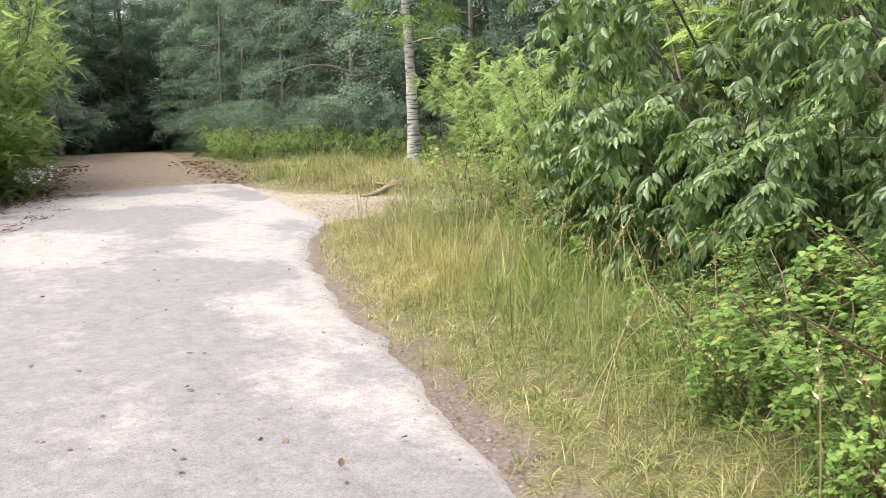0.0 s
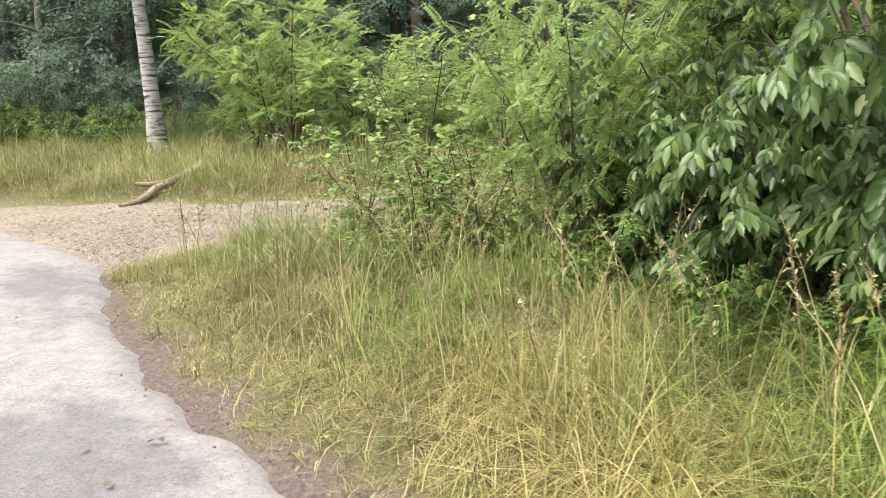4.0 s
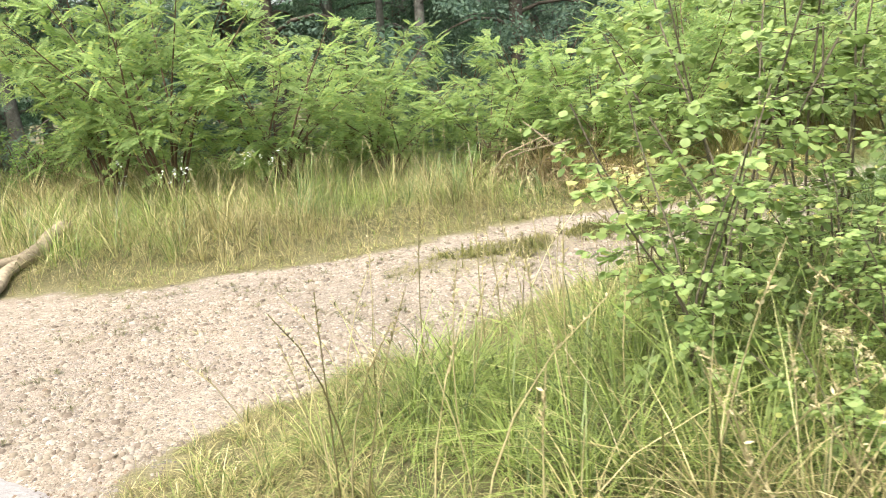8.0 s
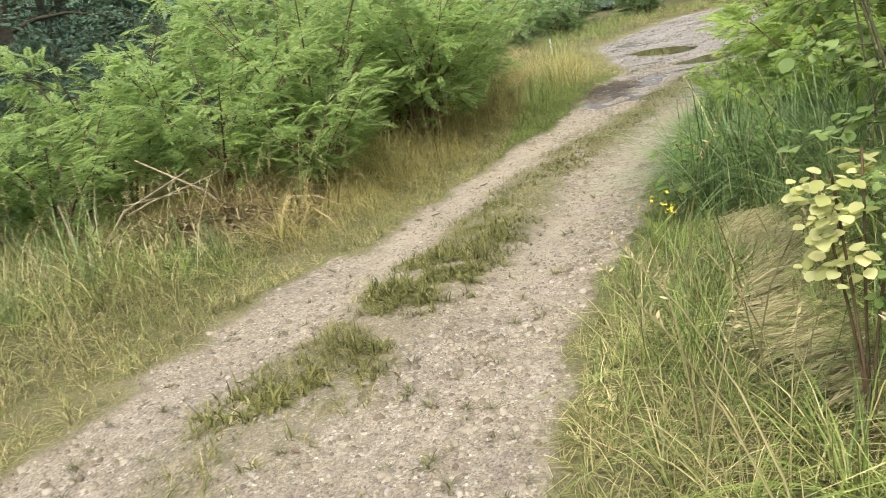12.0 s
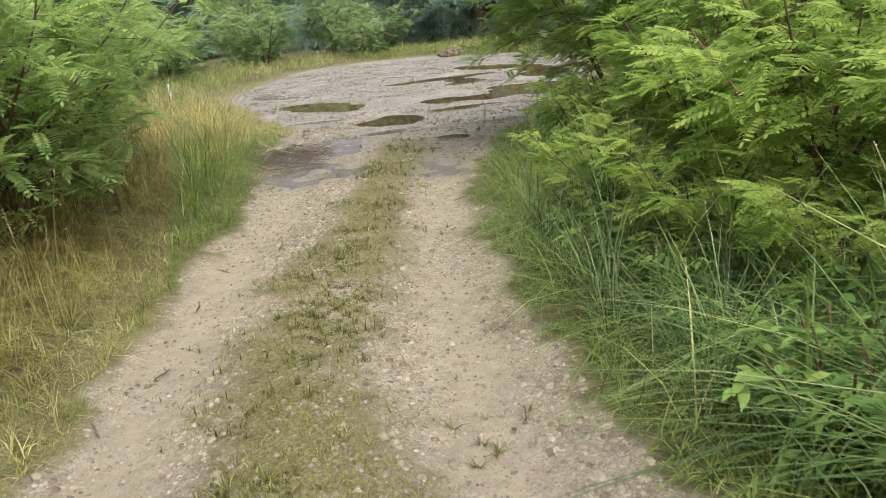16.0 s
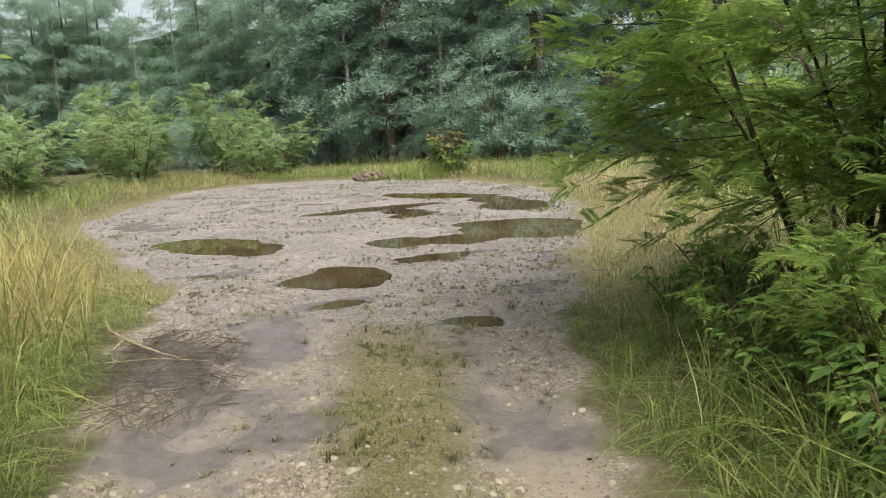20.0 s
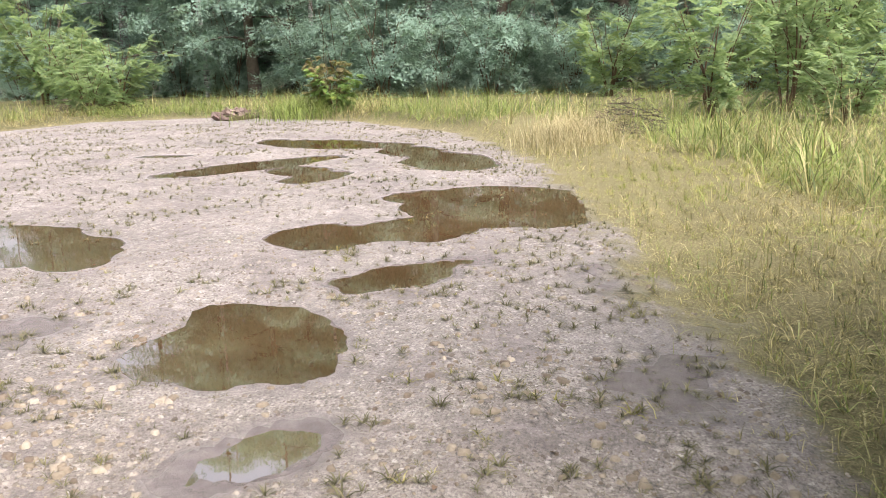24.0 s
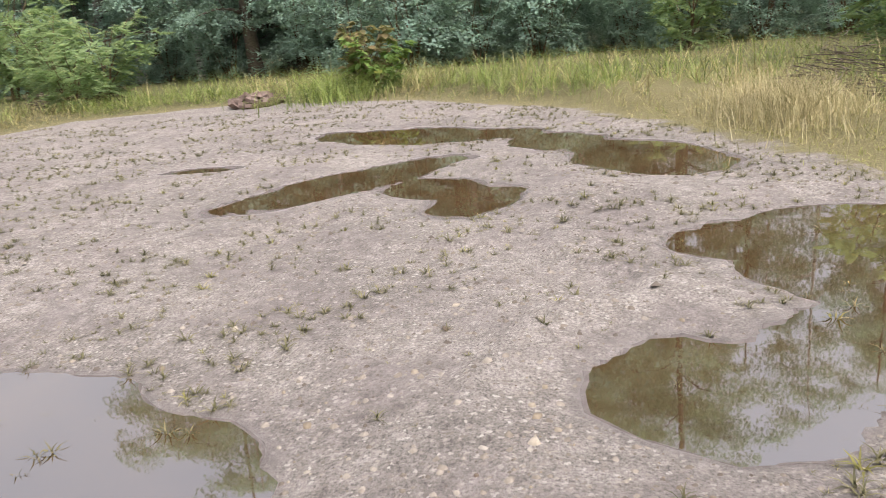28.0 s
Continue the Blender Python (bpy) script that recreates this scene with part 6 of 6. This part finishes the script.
# flowers
def flower_plant(name, label, x, y, count, high, petal, seed, spread=0.15, head=0.018):
    r = np.random.default_rng(seed)
    ob = tagged(new(name), label, "flowers")
    z0 = ground_at(x, y)
    disc = blade_leaf(0.5, [(0.3, 0.9), (0.7, 0.9)], 0.1, 0.1)
    for _ in range(count):
        a, d, h = r.uniform(0, 6.283), r.random() * spread, high * r.uniform(0.6, 1.05)
        top = np.array([x + math.cos(a) * d * 1.6, y + math.sin(a) * d * 1.6, z0 + h])
        stalk = part("stalk", tube([(x + math.cos(a) * d * 0.5, y + math.sin(a) * d * 0.5, z0), (top[0] * 0.4 + x * 0.6, top[1] * 0.4 + y * 0.6, z0 + h * 0.6), top], [0.003, 0.0025, 0.0015], 4), GRASS_GREEN, ob)
        m = 7
        part("blossom", strew(disc, top + r.normal(0, head * 0.7, (m, 3)), rotations(r.uniform(0, 6.28, m), r.uniform(-0.3, 0.8, m), r.uniform(-0.5, 0.5, m)), head * r.uniform(0.7, 1.5, m)), petal, stalk)
    return ob


flower_plant("yellow_flower", "small yellow wildflowers at the track's edge", 1.62, 7.62, 10, 0.36, PETAL_YELLOW, 511, 0.13, 0.011)
flower_plant("yellow_flower", "small yellow wildflower in tall grass", 3.05, 8.35, 5, 0.40, PETAL_YELLOW, 512, 0.06, 0.011)
for x, y, k in [(-12.3, 3.6, 0), (-12.9, 3.9, 1), (-13.4, 4.2, 2)]:
    flower_plant("white_flower", "white flowering umbels before the roadside bush", x, y, 22, 0.75, PETAL_WHITE, 513 + k, 0.4, 0.045)
for x, y, k in [(-4.2, 10.3, 0), (-3.95, 10.1, 1), (-3.3, 10.35, 2), (-3.05, 10.5, 3), (-4.9, 10.6, 4)]:
    flower_plant("mullein", "pale greyish flower spikes before the bushes", x, y, 5, 0.75, PETAL_WHITE, 520 + k, 0.10, 0.018)

# broad-leaved young plants at the track's edge
plant("oak_seedling", "small oak seedling with pale green lobed leaves", "seedling", (2.50, 8.10, 0), 94, 0.40, 0.16, 3, 3, 5, ROUND, 0.09, LEAF_ASPEN, low=0.5, thick=0.01)

# marker post
post = tagged(new("marker_post"), "thin white marker post standing in dry grass", "post")
pz = ground_at(15.3, 23.25)
part("shaft", tube([(15.3, 23.25, pz - 0.05), (15.3, 23.25, pz + 0.20), (15.29, 23.25, pz + 0.45)], [0.025, 0.025, 0.024], 10), PETAL_WHITE, post, shade=True)
part("cap", tube([(15.29, 23.25, pz + 0.45), (15.29, 23.25, pz + 0.465), (15.29, 23.25, pz + 0.475)], [0.026, 0.02, 0.002], 10), BARK_GREY, post, "dark cap", shade=True)

# leaf litter and crumbs along the road
r = np.random.default_rng(530)
def litter(name, label, px, py, size, material, seed):
    r = np.random.default_rng(seed)
    n = len(px)
    pz = np.maximum(surface(px, py)[0], np.where(road_signed(px, py) < 0, base_height(px, py) + 0.035, -9))
    v, f = strew(OVAL, np.stack([px, py, pz + 0.012], 1), rotations(r.uniform(0, 6.28, n), r.normal(0, 0.25, n), r.normal(0, 0.3, n)), size * r.uniform(0.5, 1.4, n))
    tagged(new(name, mesh_of(name, v, f, (material,))), label, "litter", kind="stuff")


def beside_road(s0, s1, q_of, count, width, r):
    s = r.uniform(s0, s1, count)
    le_, ri_ = road_edges(s)
    q = (ri_ + 0.12 if q_of == "right" else le_ - 0.12) + r.normal(0, width, count)
    return s * ROAD_DIR[0] + q * ROAD_N[0], s * ROAD_DIR[1] + q * ROAD_N[1]


ax, ay = beside_road(14, 30, "right", 1500, 0.45, r)
bx, by = beside_road(11, 30, "left", 1800, 0.45, r)
litter("leaf_litter", "brown fallen leaves along the road's edges", np.concatenate([ax, bx]), np.concatenate([ay, by]), 0.12, DEAD_LEAF, 531)
ax, ay = beside_road(-10, 4.5, "right", 2600, 0.15, r)
litter("edge_litter", "small dead leaves and crumbs on the crumbling road edge", ax, ay, 0.019, DEAD_LEAF, 532)
ax, ay = beside_road(-10, 4.5, "right", 2400, 0.11, r)
pz = np.maximum(surface(ax, ay)[0], np.where(road_signed(ax, ay) < 0, base_height(ax, ay) + 0.03, -9))
v, f = strew(chip(430), np.stack([ax, ay, pz + 0.004], 1), rotations(r.uniform(0, 6.28, len(ax)), r.normal(0, 0.2, len(ax)), r.normal(0, 0.2, len(ax))), 0.007 + 0.022 * r.random(len(ax)) ** 4)
tagged(new("road_crumbs", mesh_of("road_crumbs", v, f, (STONE,))), "crumbs of asphalt and stone along the road's edge", "gravel", kind="stuff")
n = 420
sx, qx = r.uniform(-8, 16, n), r.uniform(-3.5, 1.0, n)
ax, ay = sx * ROAD_DIR[0] + qx * ROAD_N[0], sx * ROAD_DIR[1] + qx * ROAD_N[1]
litter("road_litter", "few small dark leaves and twigs on the asphalt", ax, ay, 0.04, DEAD_LEAF, 533)
n = 700
ax, ay = r.uniform(-4, 14, n), r.uniform(5, 19, n)
q = signed(ax, ay, GRAVEL) < -0.1
litter("track_litter", "dark bits of bark and dead leaves on the gravel", ax[q], ay[q], 0.03, DEAD_LEAF, 534)

# loose bark and sticks in the left rut
r = np.random.default_rng(540)
for i, (x, y, ln, turn) in enumerate([(2.35, 11.05, 0.22, 20), (2.9, 11.55, 0.26, 60), (3.5, 11.75, 0.20, 10), (4.4, 12.35, 0.24, 35), (5.1, 12.75, 0.18, 80), (5.6, 12.6, 0.30, 30), (9.9, 15.6, 0.45, 15), (6.6, 13.1, 0.20, 50), (0.6, 9.9, 0.16, 100), (7.4, 11.9, 0.3, 160)] ):
    c, s_ = math.cos(radians(turn)) * ln * 0.35, math.sin(radians(turn)) * ln * 0.35
    pts = [(x + c * q - s_ * b, y + s_ * q + c * b, ground_at(x + c * q, y + s_ * q) + 0.012 + 0.006 * (i % 3)) for q, b in ((-1, 0), (-0.35, 0.05), (0.3, -0.02), (1, 0.04))]
    ob = tagged(new("stick"), "short dark broken stick lying on the gravel", "stick", "sticks on the track")
    part("wood", tube(pts, [0.003, 0.006, 0.006, 0.002], 5), BARK, ob, shade=True)
r = np.random.default_rng(541)
n = 6500
sx, qx = r.uniform(-3, 13, n), r.uniform(0.10, 1.7, n)
qx = road_edges(sx)[0] + qx
ax, ay = sx * ROAD_DIR[0] + qx * ROAD_N[0], sx * ROAD_DIR[1] + qx * ROAD_N[1]
q = fbm(ax, ay, 0.55, 545) + r.normal(0, 0.05, n) > 0.56
litter("mud_crumbs", "dark crumbs of mud and bark along the asphalt's edge", ax[q], ay[q], 0.045, DEAD_LEAF, 542)

# reddish brick grit in the gravel
r = np.random.default_rng(551)
n = 1500
c = np.array([(0.15, 8.25, 0.30), (1.25, 7.95, 0.28), (3.2, 9.5, 0.35)])[r.integers(3, size=n)]
ax, ay = c[:, 0] + r.normal(0, 1, n) * c[:, 2], c[:, 1] + r.normal(0, 1, n) * c[:, 2] * 0.7
q = signed(ax, ay, GRAVEL) < -0.05
ax, ay = ax[q], ay[q]
v, f = strew(chip(431), np.stack([ax, ay, surface(ax, ay)[0]], 1), rotations(r.uniform(0, 6.28, len(ax)), r.normal(0, 0.2, len(ax)), r.normal(0, 0.2, len(ax))), 0.008 + 0.022 * r.random(len(ax)) ** 3)
tagged(new("brick_grit", mesh_of("brick_grit", v, f, (BRICK,))), "reddish crushed brick bits in the gravel track", "gravel", kind="stuff")

# larger stones of the track, one by one
def one_stone_mat():
    k = Mat("single track stone", 0.9, 0.25)
    info = k.n.new("ShaderNodeObjectInfo")
    c = k.ramp(info.outputs["Random"], (0.0, (0.15, 0.118, 0.09)), (0.5, (0.23, 0.19, 0.142)), (1.0, (0.32, 0.275, 0.218)))
    k.colour(k.mix(1.0, c, k.ramp(k.noise(45, 4.0), (0.3, 0.72), (0.7, 1.18)), "MULTIPLY"))
    k.bump(k.noise(70, 3.0), 0.5, 0.01)
    return k.m


ONE_STONE = one_stone_mat()
shapes = []
for k in range(8):
    v, f = slab(600 + k)
    v[5:, :2] *= 0.9
    shapes.append(mesh_of("stone", v, f, (ONE_STONE,)))
x, y, r = along_walk(9000, 3.0, 601)
z, gr, off, g, rr, strip, pool = grown(x, y)
m = (g < 0.0) & (pool > 0.06) & (rr > 0.1) & (x < 9.5) & (strip > 0.25) & (WETNESS[0] < 0.4) & (np.minimum(to_line(x, y, RUT_R), to_line(x, y, RUT_L)) > 0.2)
for x, y, z in list(zip(x[m], y[m], z[m]))[:290]:
    ob = new("stone", shapes[int(r.integers(8))])
    q = 0.03 + 0.055 * r.random() ** 2.5
    ob.matrix_basis = pose(float(x), float(y), float(z), r.uniform(-9, 9), r.uniform(-9, 9), r.uniform(0, 360)) @ Matrix.Diagonal((q, q * r.uniform(0.7, 1.0), q * r.uniform(0.6, 1.0), 1))
    ob.parent = ground
